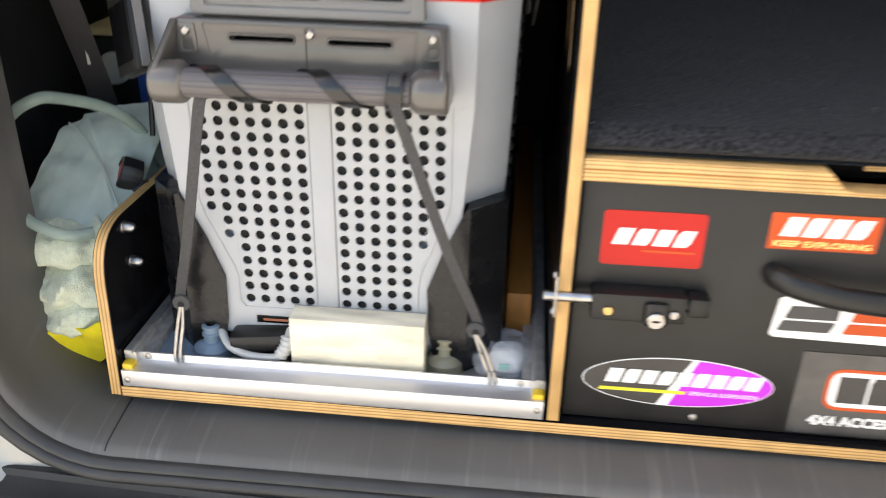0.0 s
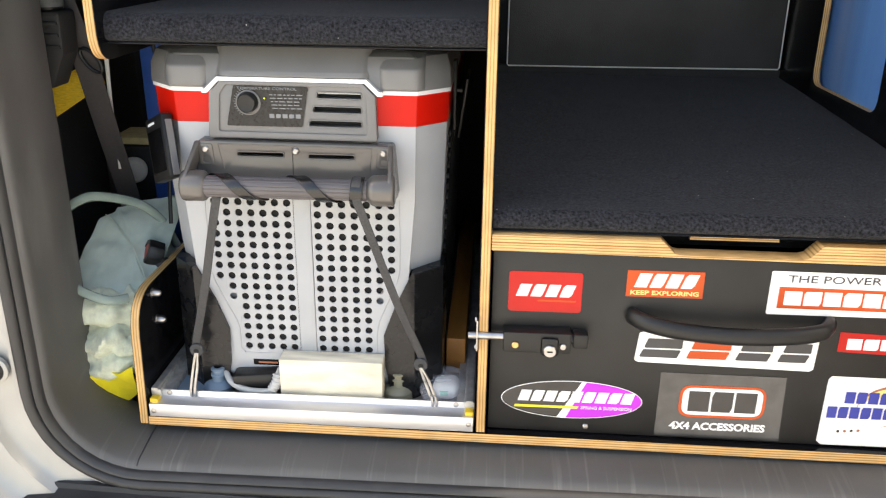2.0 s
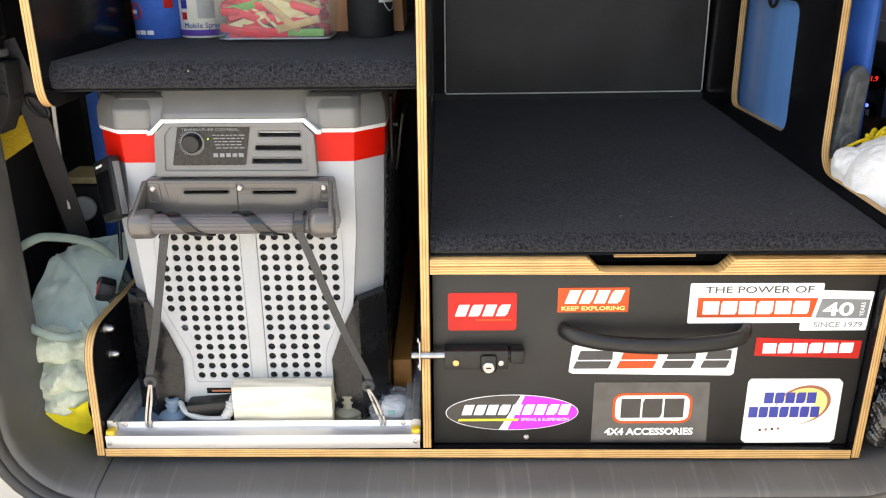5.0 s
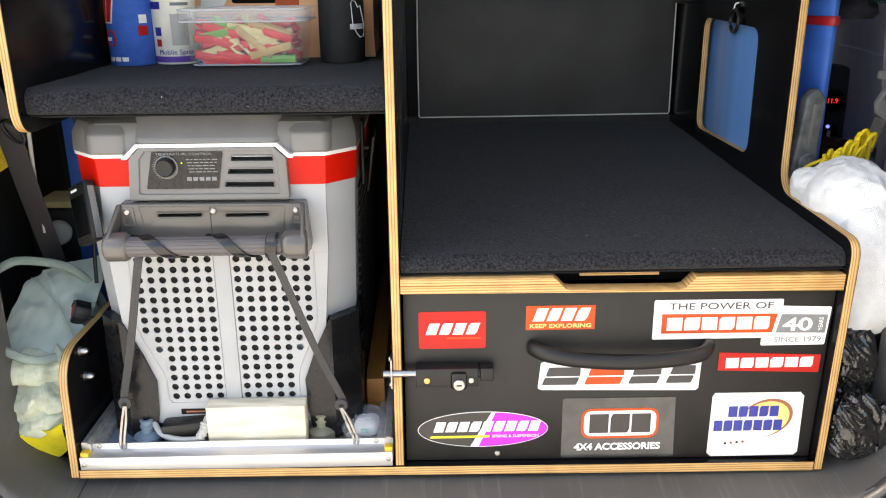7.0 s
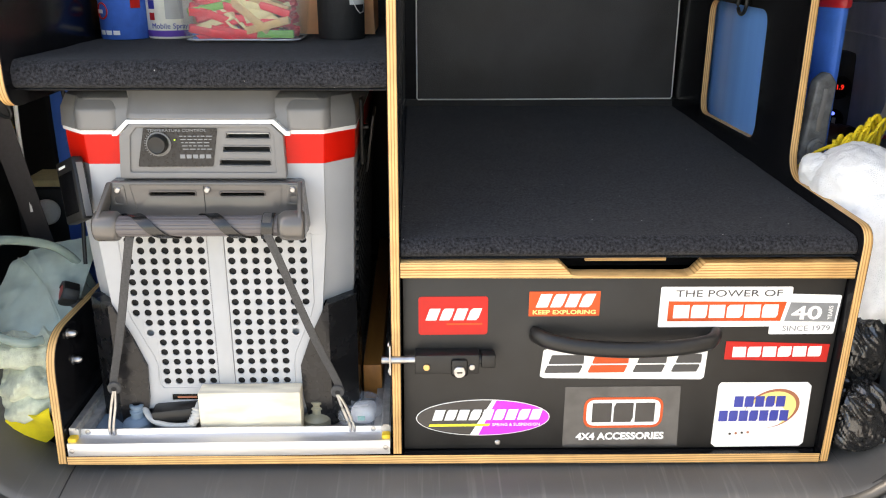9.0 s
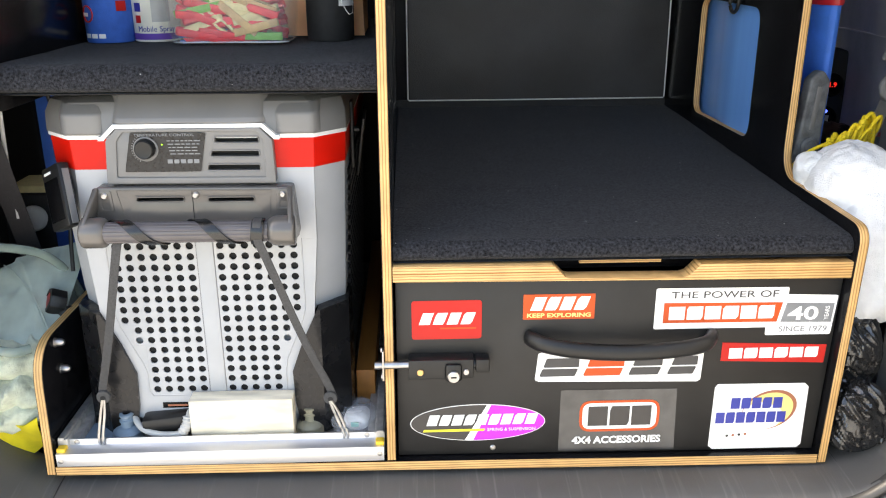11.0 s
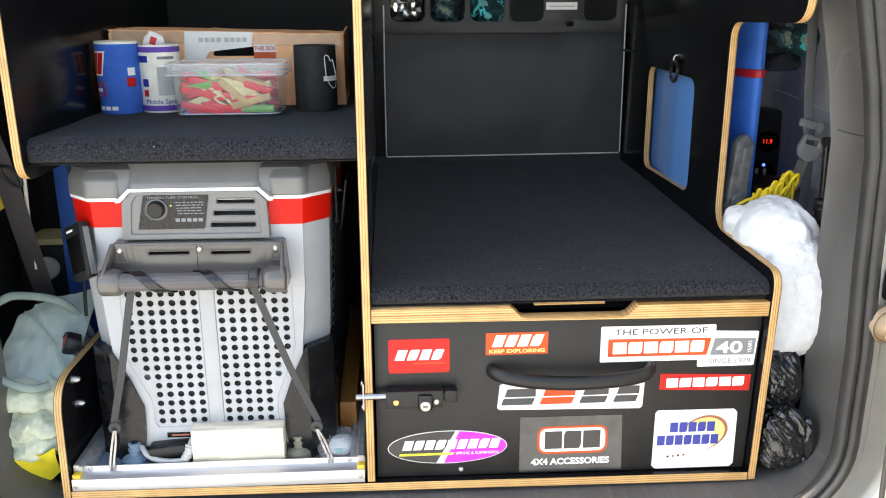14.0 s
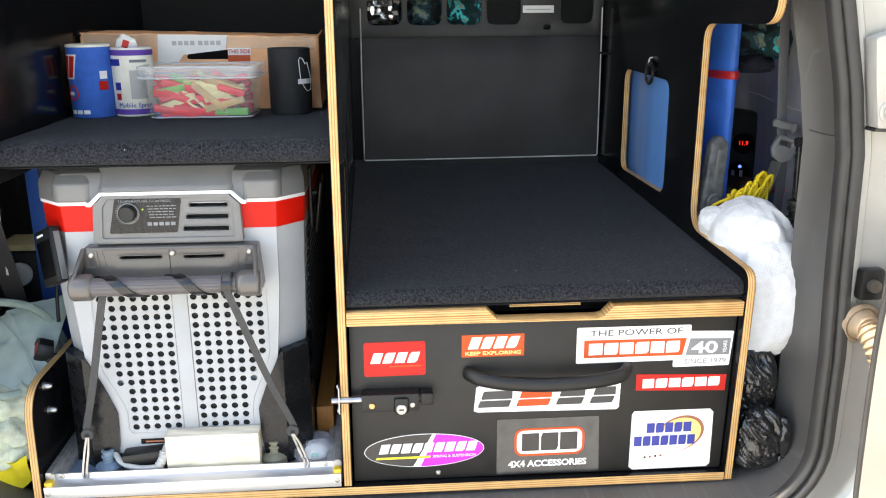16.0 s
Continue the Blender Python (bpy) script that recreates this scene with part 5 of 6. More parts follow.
part("plug_grip", moved(box(-0.020, 0.020, -0.022, 0.010, 0.0, 0.015, bev=0.004), pose(-0.288, 0.834, 0.8265, 0, 0, 8)), BLACK, plug)
part("cable", tube(smooth_line([(-0.348, 0.835, 0.862), (-0.330, 0.812, 0.8520), (-0.305, 0.8035, 0.8460), (-0.275, 0.8020, 0.8455), (-0.262, 0.8035, 0.851), (-0.257, 0.808, 0.868), (-0.256, 0.822, 0.874)], 7), 0.0048, 10), CABLE_GREY, plug, "pale grey cable")
part("strain_relief", tube(smooth_line([(-0.266, 0.8025, 0.8475), (-0.259, 0.8055, 0.859), (-0.2565, 0.811, 0.871)], 10), 0.0072, 12, ripple=0.18, rn=2), CABLE_GREY, plug)
strip = single("timber_strip", box(-0.004, 0.027, 0.915, 1.60, 0.8262, 0.8900, bev=0.0015), TIMBER, "orange-stained timber strip lying beside the fridge", "timber")
pbag = thing("plastic_bag", (0.004, 0.835, 0.8262), "crumpled clear plastic bag with white fittings", "plastic bag")
part("bag", soft_body((-0.004, 0.850, 0.842), (0.034, 0.045, 0.0155), 2.4, 30, 0.006, 30, 0.001, 3), LID_CLEAR, pbag)
part("fitting", soft_body((0.000, 0.846, 0.842), (0.020, 0.024, 0.013), 2.6, 14, 0.002, 20, 0, 5), PAPER, pbag, "white plastic fitting")
part("green_label", box(-0.008, 0.004, 0.8150, 0.8170, 0.843, 0.850), mat("mint_label", (0.20, 0.62, 0.48), 0.5), pbag, "mint green label")

# ---- deck: bulkhead ----
panel_back = thing("back_panel", (0.395, 1.715, 1.16), "black vinyl seat back panel edged with white piping", "panel")
part("vinyl", sheet_of(lambda u, v: Vector((0.094 + 0.625 * u, 1.722 + 0.006 * noise.noise(Vector((u * 5, v * 3, 1))) - 0.006 * math.sin(math.pi * u) * math.sin(math.pi * v) + 0.030 * v ** 4, 1.2125 + 0.3275 * v)), 30, 20, 0.01), VINYL_BLACK, panel_back)
part("lower_board", box(0.0645, 0.7265, 1.708, 1.722, 1.1900, 1.2105), COOLER_BLACK, panel_back, "black fabric strip")
pl = [(0.090, 1.7045, 1.60), (0.089, 1.7045, 1.40), (0.0895, 1.7045, 1.215), (0.0925, 1.7045, 1.2115), (0.30, 1.7045, 1.2120), (0.55, 1.7045, 1.2135), (0.7165, 1.7045, 1.2145), (0.7195, 1.7045, 1.219), (0.718, 1.7045, 1.40), (0.716, 1.7045, 1.60)]
part("piping", tube(pl, 0.0017, 8), PIPING, panel_back, "thin white piping")
rack = thing("slotted_panel", (0.4, 1.735, 1.5275), "dark grey slotted bulkhead panel", "panel")
hl = [rounded([(0.107 + 0.1035 * i, 1.5585), (0.196 + 0.1035 * i, 1.5585), (0.196 + 0.1035 * i, 1.620), (0.107 + 0.1035 * i, 1.620)], [0.022, 0.022, 0.006, 0.006], 5) for i in range(4)]
hl.append(rounded([(0.612, 1.5595), (0.700, 1.5595), (0.700, 1.620), (0.612, 1.620)], [0.022, 0.022, 0.006, 0.006], 5))
hl.append(rect(0.567, 0.587, 1.5455, 1.5575, 0.005, 3))
part("board", plate(rect(0.0645, 0.7265, 1.5285, 1.780), "y", 1.732, 1.742, hl, bev=0.002), SLOT_GREY, rack)
part("label", box(0.512, 0.594, 1.7305, 1.7322, 1.5875, 1.606, bev=0.0006), PAPER, rack, "cream label")
part("label_print", box(0.520, 0.586, 1.7302, 1.7305, 1.5945, 1.5975), CABLE_GREY, rack)
for x, m_, nm, lb, ca in ((0.152, FOIL, "foil_roll", "crinkled silver foil roll behind the slotted panel", "roll"), (0.262, OLIVE, "dark_gear", "dark patterned gear behind the slotted panel", "gear"), (0.366, TEAL, "teal_cloth", "teal printed cloth behind the slotted panel", "cloth")):
    single(nm, soft_body((x, 1.83, 1.595), (0.05, 0.05, 0.05), 2.4, 22, 0.012, 30, 0.002, int(x * 100)), m_, lb, ca)
single("rear_shelf", box(0.07, 0.72, 1.78, 2.05, 1.522, 1.544), LAMINATE, "dark shelf behind the slotted panel", "shelf")
single("bungee_loop", tube(smooth_line([(0.7270, 1.66, 1.4850), (0.712, 1.69, 1.486), (0.7150, 1.715, 1.487), (0.7270, 1.73, 1.487)], 6), 0.0032, 8), BLACK, "black bungee cord at the panel corner", "cord")
hang = thing("cord_hook", (0.7265, 1.385, 1.425), "black cord loop on a white hook over the window cut-out", "hook")
part("loop", tube([Vector((0.7225, 1.318 + 0.022 * math.cos(a), 1.460 + 0.022 * math.sin(a))) for a in [2 * math.pi * k / 24 for k in range(24)]], 0.0036, 8, closed=True), BLACK, hang)
part("hook", tube(smooth_line([(0.7275, 1.318, 1.494), (0.722, 1.318, 1.492), (0.720, 1.318, 1.484), (0.722, 1.319, 1.480)], 5), 0.0016, 8), WHITE, hang, "white hook")

# ---- right-hand side pocket ----
foam = thing("foam_mat_roll", (0.832, 1.34, 0.79), "blue rolled foam mat standing behind the side board", "foam mat")
part("mat", sheet_of(lambda u, v: Vector((0.832 + 0.038 * math.cos(2 * math.pi * u) * (1 + 0.05 * math.sin(9 * v)), 1.34 + 0.21 * math.sin(2 * math.pi * u) * -1, 0.79 + 0.785 * v)), 48, 10, 0.006), BLUE_MAT, foam)
part("strap", tube([Vector((0.832 + 0.042 * math.cos(2 * math.pi * k / 40), 1.34 + 0.214 * math.sin(2 * math.pi * k / 40), 1.468)) for k in range(40)], 0.008, 8, closed=True, flat=0.25, side=(0, 0, 1)), RED_CABLE, foam, "red strap")
part("mat_core", box(0.815, 0.849, 1.20, 1.48, 1.562, 1.572, bev=0.003), BLUE_MAT, foam)
single("plastic_sheet", sheet_of(lambda u, v: Vector((0.760 - 0.008 * math.cos(5.0 * (u - 0.2)) + 0.0015 * math.sin(14 * u), 1.155 + 0.60 * u, 0.79 + 0.73 * v)), 56, 6, 0.012), BLUE_SLAB, "bright blue bowed plastic sheet behind the side board", "plastic sheet")
cast = thing("folding_bracket", (0.785, 1.10, 1.16), "grey cast plastic folding bracket beside the foam mat", "bracket")
part("arm", moved(plate(rounded([(-0.028, -0.075), (0.030, -0.075), (0.022, 0.02), (0.020, 0.085), (0.0, 0.105), (-0.020, 0.085), (-0.022, 0.0)], 0.012), "y", -0.012, 0.012, bev=0.006, bseg=3), pose(0.786, 1.085, 1.255, 0, 5, 12)), GREY_CAST, cast)
part("groove", moved(box(-0.006, 0.004, -0.0145, -0.011, 0.0, 0.075, bev=0.002), pose(0.786, 1.085, 1.255, 0, 5, 12)), FRIDGE_DK, cast)
part("pivot", moved(join(lathe([(0.018, 0), (0.018, 0.004), (0.014, 0.006), (0.0125, 0.003), (0.011, 0.003), (0.010, 0.007), (0.0005, 0.0075)], (0.002, -0.012, -0.030), 28, (0, -1, 0))), pose(0.786, 1.085, 1.255, 0, 5, 12)), GREY_CAST, cast)
sock = thing("socket_panel", (1.075, 1.57, 1.18), "dark power socket panel with red voltmeter in the side panel", "socket panel")
part("housing", moved(plate(rounded([(-0.060, -0.15), (0.110, -0.15), (0.112, -0.02), (0.085, 0.050), (0.020, 0.078), (-0.060, 0.088)], [0.01, 0.01, 0.05, 0.05, 0.04, 0.01], 8), "y", -0.01, 0.06, bev=0.012, bseg=4), pose(1.079, 1.59, 1.260, 0, 0, -14)), TRIM_DARK, sock)
part("voltmeter", moved(join(rod((-0.005, -0.022, 0.0), (-0.005, -0.009, 0.0), 0.027, bev=0.003)), pose(1.079, 1.59, 1.260, 0, 0, -14)), GLASS_DARK, sock)
part("digits", moved(lettering("11.9", -0.0170, -0.004, -0.0222, 0.0110, 0.022, bold=0.015), pose(1.079, 1.59, 1.260, 0, 0, -14)), LED_RED, sock, "glowing red digits")
part("usb_socket", moved(rod((-0.012, -0.020, -0.078), (-0.012, -0.009, -0.078), 0.029, bev=0.003), pose(1.079, 1.59, 1.260, 0, 0, -14)), GLASS_DARK, sock)
part("usb_port", moved(join(box(-0.030, -0.022, -0.0215, -0.0199, -0.088, -0.07), box(-0.010, -0.002, -0.0215, -0.0199, -0.088, -0.07)), pose(1.079, 1.59, 1.260, 0, 0, -14)), CABLE_GREY, sock)
part("pilot_light", moved(rod((-0.010, -0.0225, -0.060), (-0.010, -0.0195, -0.060), 0.004), pose(1.079, 1.59, 1.260, 0, 0, -14)), LED_BLUE, sock, "blue pilot light")
single("red_lead", tube(smooth_line([(1.06, 1.50, 1.175), (1.03, 1.35, 1.18), (0.99, 1.22, 1.215), (0.955, 1.12, 1.235)], 8), 0.004, 8), RED_CABLE, "thin red power lead by the sockets", "cable")
single("black_pouch", soft_body((1.015, 1.45, 1.13), (0.075, 0.07, 0.055), 2.6, 24, 0.012, 16, 0.002, 9), BLACK, "black pouch under the sockets", "pouch")

belt = thing("seat_belt", (0.92, 1.07, 1.16), "grey seat belt hanging with its buckle tongue", "seat belt")
part("webbing", webbing(smooth_line([(0.905, 1.10, 1.82), (0.907, 1.095, 1.62), (0.913, 1.09, 1.48), (0.920, 1.088, 1.385)], 6), 0.0225, 0.0018, (1, 0.3, 0)), STRAP_GREY, belt)
part("lower_webbing", webbing(smooth_line([(0.917, 1.080, 1.372), (0.921, 1.076, 1.335), (0.926, 1.078, 1.28), (0.926, 1.082, 1.20), (0.922, 1.085, 1.13)], 6), 0.027, 0.0018, (1, 0.45, 0)), STRAP_GREY, belt)
part("guide", moved(box(-0.021, 0.021, -0.007, 0.007, -0.008, 0.008, bev=0.004), pose(0.921, 1.082, 1.374, 0, 16, 0)), BELT_TAB, belt)
part("guide_knob", rod((0.938, 1.080, 1.369), (0.947, 1.076, 1.366), 0.012, 0.011, bev=0.003), BELT_TAB, belt)
part("tongue_grip", moved(plate(rounded([(-0.020, 0.034), (0.020, 0.032), (0.031, 0.005), (0.026, -0.020), (0.004, -0.034), (-0.020, -0.024), (-0.030, -0.004), (-0.026, 0.018)], 0.012), "y", -0.008, 0.008, [rect(-0.016, 0.016, 0.010, 0.022, 0.004, 3)], bev=0.004), pose(0.917, 1.066, 1.328, 0, 16, 0) @ Matrix.Scale(0.80, 4)), BELT_TAB, belt)
part("tongue", moved(plate(rect(-0.011, 0.011, -0.06, 0.0, 0.003), "y", -0.0015, 0.0015, [rect(-0.006, 0.006, -0.048, -0.026, 0.002)]), pose(0.905, 1.062, 1.305, 0, 16, 0)), STEEL, belt, "bright steel tongue")


def rope_coil():
    t = thing("rope", (0.86, 1.04, 1.15), "bright yellow twisted rope in a loose hank", "rope")
    rnd = random.Random(11)
    for i in range(20):
        cx = 0.803 + 0.0030 * i + rnd.uniform(-0.004, 0.004)
        w = rnd.uniform(0.006, 0.016)
        h = (0.040 + 0.045 * (i / 19)) * rnd.uniform(0.8, 1.15)
        y = 1.030 + rnd.uniform(-0.02, 0.02)
        base = 1.200 + rnd.uniform(-0.012, 0.006)
        lean = 0.002 + 0.014 * (i / 19 - 0.5) + rnd.uniform(-0.012, 0.012)
        j = lambda k: rnd.uniform(-k, k)
        pts = [(cx - w * 1.3, y, base - 0.03), (cx - w + lean * 0.4 + j(0.004), y - 0.004, base + h * 0.35), (cx - w * 0.6 + lean + j(0.004), y - 0.006 + j(0.006), base + h * 0.85), (cx + lean * 1.3, y - 0.004, base + h), (cx + w * 0.8 + lean + j(0.003), y + 0.004, base + h * 0.75), (cx + w + j(0.006), y + 0.006, base + h * 0.25), (cx + w * 1.1, y + 0.004, base - 0.03)]
        part("strand", tube(smooth_line(pts, 9), 0.0029, 8, ripple=0.22, rn=1), ROPE, t)
    part("strand", tube(smooth_line([(0.752, 1.050, 1.196), (0.780, 1.055, 1.220), (0.81, 1.050, 1.236), (0.84, 1.040, 1.246), (0.865, 1.03, 1.252)], 10), 0.0029, 8, ripple=0.22, rn=1), ROPE, t)
    return t


rope_coil()
jack = thing("jack_handle", (0.886, 0.935, 1.16), "black ribbed tool handle clipped on the side panel", "handle")
part("grip", rod((0.884, 0.935, 1.150), (0.889, 0.935, 1.250), 0.0125, 0.0120, bev=0.003), BLACK, jack)
for z, r_ in ((1.170, 0.0150), (1.184, 0.0145), (1.204, 0.0185), (1.2145, 0.0190), (1.236, 0.0145), (1.248, 0.0150)):
    part("collar", lathe([(r_ * 0.86, 0), (r_, 0.002), (r_, 0.0075), (r_ * 0.86, 0.0095)], (0.8845 + 0.03 * (z - 1.17), 0.935, z), 24), BLACK, jack)
part("shaft", moved(box(-0.0095, 0.0095, -0.007, 0.007, 0.0, 0.112, bev=0.005, bseg=3), pose(0.8905, 0.938, 1.256, 0, -2, 0)), FOOT, jack, "glossy black flat shaft")
part("shaft_clip", moved(box(-0.0125, 0.0125, -0.010, 0.008, 0.0, 0.016, bev=0.004), pose(0.8870, 0.938, 1.355, 0, -2, 0)), BLACK, jack)
single("print_cloth", soft_body((0.957, 1.25, 1.528), (0.037, 0.055, 0.034), 2.3, 40, 0.009, 18, 0.002, 21), TEAL, "teal patterned cloth stuffed above the foam mat", "cloth")
single("dark_cloth", soft_body((0.898, 1.255, 1.533), (0.040, 0.055, 0.032), 2.3, 40, 0.010, 18, 0.002, 22), OLIVE, "dark camouflage cloth stuffed above the foam mat", "cloth")
single("navy_cloth", soft_body((0.922, 1.25, 1.482), (0.040, 0.045, 0.016), 2.2, 36, 0.010, 26, 0.002, 23), mat("navy_knit", (0.018, 0.020, 0.032), 0.9, vary=0.3, scale=90, bump=0.6, bscale=500), "dark navy cloth hanging under the patterned cloth", "cloth")
tw = thing("white_towel", (0.825, 0.95, 0.975), "bright white towelling bunched in the side pocket", "towel")
part("upper_fold", soft_body((0.8080, 0.955, 1.150), (0.068, 0.095, 0.096), 2.5, 80, 0.010, 13, 0.0026, 31, crease=0.9, zs=0.8), TOWEL, tw)
part("hanging_fold", soft_body((0.8180, 0.890, 1.082), (0.059, 0.060, 0.116), 2.7, 80, 0.009, 13, 0.0026, 33, crease=0.9, zs=0.4), TOWEL, tw)
part("tucked_end", soft_body((0.764, 0.985, 1.202), (0.030, 0.040, 0.026), 2.3, 48, 0.006, 20, 0.002, 35, zs=0.8), TOWEL, tw)


def crumpled(c, s, seed, n=44, depth=0.010):
    """Thin plastic drawn tight over what it holds: flat facets with sharp creases, pulled downwards."""
    bm = soft_body((0, 0, 0), s, 2.7, n, 0.0, 1, 0.0, seed)
    off = Vector((seed * 3.7, seed * 1.9, seed * 2.3))
    for v in bm.verts:
        p = v.co.copy()
        d = Vector((p.x / s[0], p.y / s[1], 0.4 * p.z / s[2])).normalized()
        q = Vector((p.x + 0.7 * p.z, p.y - 0.4 * p.z, p.z * 0.35)) * 78 + off
        q += Vector((0.5, 0.5, 0.9)) * noise.noise(q * 0.5)
        near = noise.voronoi(q)[0]
        v.co += d * depth * (0.5 - 1.1 * (near[1] - near[0])) + d * depth * 0.9 * noise.noise(p * 22 + off)
        v.co += Vector(c)
    return bm


bin_bag = thing("bin_liner", (0.80, 0.82, 0.79), "crumpled glossy black plastic bag in the side pocket", "plastic bag")
part("upper_bag", crumpled((0.793, 0.852, 0.944), (0.037, 0.042, 0.062), 41, 76, 0.008), BAG, bin_bag, smooth=18)
part("lower_bag", crumpled((0.786, 0.806, 0.853), (0.042, 0.046, 0.058), 47, 76, 0.009), BAG, bin_bag, smooth=18)
part("bag_ear", crumpled((0.826, 0.780, 0.852), (0.010, 0.016, 0.046), 43, 26, 0.005), BAG, bin_bag, smooth=18)

# ---- left-hand side pocket ----
cl = thing("cleaning_cloths", (-0.54, 0.93, 0.80), "sage and pale green cleaning cloths heaped in the side pocket", "cloths")
part("under_cloth", soft_body((-0.535, 0.985, 0.955), (0.070, 0.090, 0.055), 2.4, 40, 0.006, 9, 0.0, 51), SAGE, cl, "sage microfibre cloth")


def drape(u, v):
    """A cloth laid over the heap, with a crease running across it."""
    x = -0.606 + 0.138 * u + (0.022 - 0.022 * u) * v
    y = 0.862 + (0.115 + 0.085 * u) * v
    z = 0.962 - 0.016 * u + (0.098 + 0.026 * u) * v ** 0.85 + 0.012 * math.sin(math.pi * u) * (1 - 0.3 * v)
    d = u - 0.18 - 0.75 * (1 - v)
    z += 0.0055 / (1 + (d / 0.045) ** 2) + 0.004 * (d > 0)
    z += 0.007 * noise.noise(Vector((u * 2.4 + 3 * v, v * 3.2, 4))) + 0.002 * noise.noise(Vector((u * 9, v * 9, 7)))
    return Vector((x, y, z))


part("draped_cloth", sheet_of(drape, 60, 48, 0.004), SAGE, cl, "sage microfibre cloth with a stitched hem", smooth=50)
part("hem", tube([drape(0.08 + 0.82 * k / 30, 1 - (0.8 * k / 30) - 0.05) + Vector((0, -0.002, 0.0045)) for k in range(31)], 0.0012, 6), SAGE, cl)
part("cloth_corner", sheet_of(lambda u, v: Vector((-0.505 + 0.045 * u, 1.045 + 0.03 * v, 1.045 + 0.022 * v + 0.012 * u)), 8, 8, 0.003), SAGE, cl)
part("towel_roll", soft_body((-0.546, 0.898, 0.946), (0.078, 0.070, 0.030), 2.3, 56, 0.010, 14, 0.0035, 52), FLUFFY, cl, "fluffy pale green towelling")
part("towel_roll", soft_body((-0.536, 0.880, 0.903), (0.074, 0.066, 0.026), 2.3, 56, 0.011, 17, 0.004, 53), FLUFFY, cl, "fluffy pale green towelling")
part("towel_roll", soft_body((-0.530, 0.872, 0.868), (0.068, 0.062, 0.022), 2.3, 56, 0.010, 18, 0.004, 54), FLUFFY, cl, "fluffy pale green towelling")
part("towel_roll", soft_body((-0.540, 0.905, 0.908), (0.072, 0.060, 0.062), 2.5, 70, 0.010, 15, 0.004, 57, zs=1.6), FLUFFY, cl, "fluffy pale green towelling")
single("yellow_cloth", sheet_of(lambda u, v: Vector((-0.600 + 0.113 * u + 0.006 * v, 0.806 + 0.025 * (1 - v) + 0.007 * math.sin(9 * u + 3 * v), 0.794 + 0.058 * v + 0.024 * u * v + 0.055 * max(0, u - 0.62) * (1 - v) + 0.004 * math.sin(14 * u))), 30, 14, 0.003), YCLOTH, "bright yellow cloth under the towelling", "cloth")
single("clear_hose", tube(smooth_line([(-0.494, 0.846, 0.974), (-0.513, 0.830, 0.976), (-0.539, 0.826, 0.984), (-0.567, 0.830, 0.997), (-0.595, 0.842, 1.016), (-0.622, 0.872, 1.045), (-0.606, 0.895, 1.090), (-0.575, 0.905, 1.113), (-0.556, 0.93, 1.110), (-0.514, 0.97, 1.086), (-0.490, 1.00, 1.046), (-0.474, 1.01, 1.000)], 10), 0.0075, 14), HOSE, "green-tinted clear hose looped over the cloths", "hose")
knob = thing("clamp_knob", (-0.485, 0.975, 1.0), "black clamp knob with red face on the side board", "knob")
axis_ = Vector((-0.70, -0.42, 0.40)).normalized()
seat_ = Vector((-0.4745, 0.942, 1.008))
grooved = lathe([(0.0150, 0), (0.0205, 0.002), (0.0210, 0.022), (0.0190, 0.026), (0.0135, 0.0265), (0.0130, 0.0235)], seat_, 32, axis_)
for v in grooved.verts:
    off_ = v.co - seat_
    run_ = axis_ * off_.dot(axis_)
    side_ = off_ - run_
    if side_.length > 0.0185:
        ang_ = math.atan2(side_.dot(axis_.orthogonal().normalized()), side_.dot(axis_.cross(axis_.orthogonal()).normalized()))
        v.co = seat_ + run_ + side_ * (1 + 0.055 * math.cos(8 * ang_))
part("knob", grooved, BLACK, knob)
part("face", lathe([(0.0134, 0), (0.0130, 0.0012), (0.0005, 0.0016)], seat_ + axis_ * 0.0240, 24, axis_), STICK_RED, knob, "red knob face")
part("stem", rod((-0.472, 0.938, 1.006), (-0.4745, 0.925, 0.965), 0.013, 0.015), BLACK, knob)
bl = thing("dark_seat_belt", (-0.585, 1.08, 1.02), "dark brown seat belt hanging beside the fridge", "seat belt")
part("webbing", webbing(smooth_line([(-0.590, 0.955, 1.42), (-0.570, 0.965, 1.325), (-0.575, 1.02, 1.20), (-0.583, 1.09, 1.05), (-0.585, 1.10, 0.98)], 6), 0.036, 0.0018, (1, 0.2, 0)), BELT_BROWN, bl)
part("guide_clip", moved(tube([Vector((0.022 * math.cos(a), 0, 0.010 * math.sin(a))) for a in [2 * math.pi * k / 20 for k in range(20)]], 0.003, 8, closed=True), pose(-0.556, 0.96, 1.318, 0, 50, 0)), BLACK, bl)
single("yellow_strap", plate([(-0.668, 1.262), (-0.572, 1.315), (-0.560, 1.275), (-0.655, 1.215)], "y", 1.000, 1.006), mat("mustard_webbing", (0.70, 0.47, 0.03), 0.75, vary=0.2, scale=120, stretch=(1, 1, 4), bump=0.5, bscale=400), "mustard yellow webbing strap on the side panel", "strap")
rt = thing("belt_retractor", (-0.605, 0.90, 1.30), "dark grey belt housing on the side panel", "housing")
part("cover", plate(rounded([(-0.640, 1.395), (-0.565, 1.395), (-0.567, 1.335), (-0.590, 1.285), (-0.640, 1.285)], 0.006), "y", 0.90, 0.95, bev=0.005), TRIM_DARK, rt)
for z in (1.345, 1.362, 1.379):
    part("rib", box(-0.636, -0.570, 0.8965, 0.902, z - 0.0025, z + 0.0025, bev=0.001), TRIM_DARK, rt)
torch = thing("torch_charger", (-0.595, 0.92, 1.396), "black torch with a green charging light", "torch")
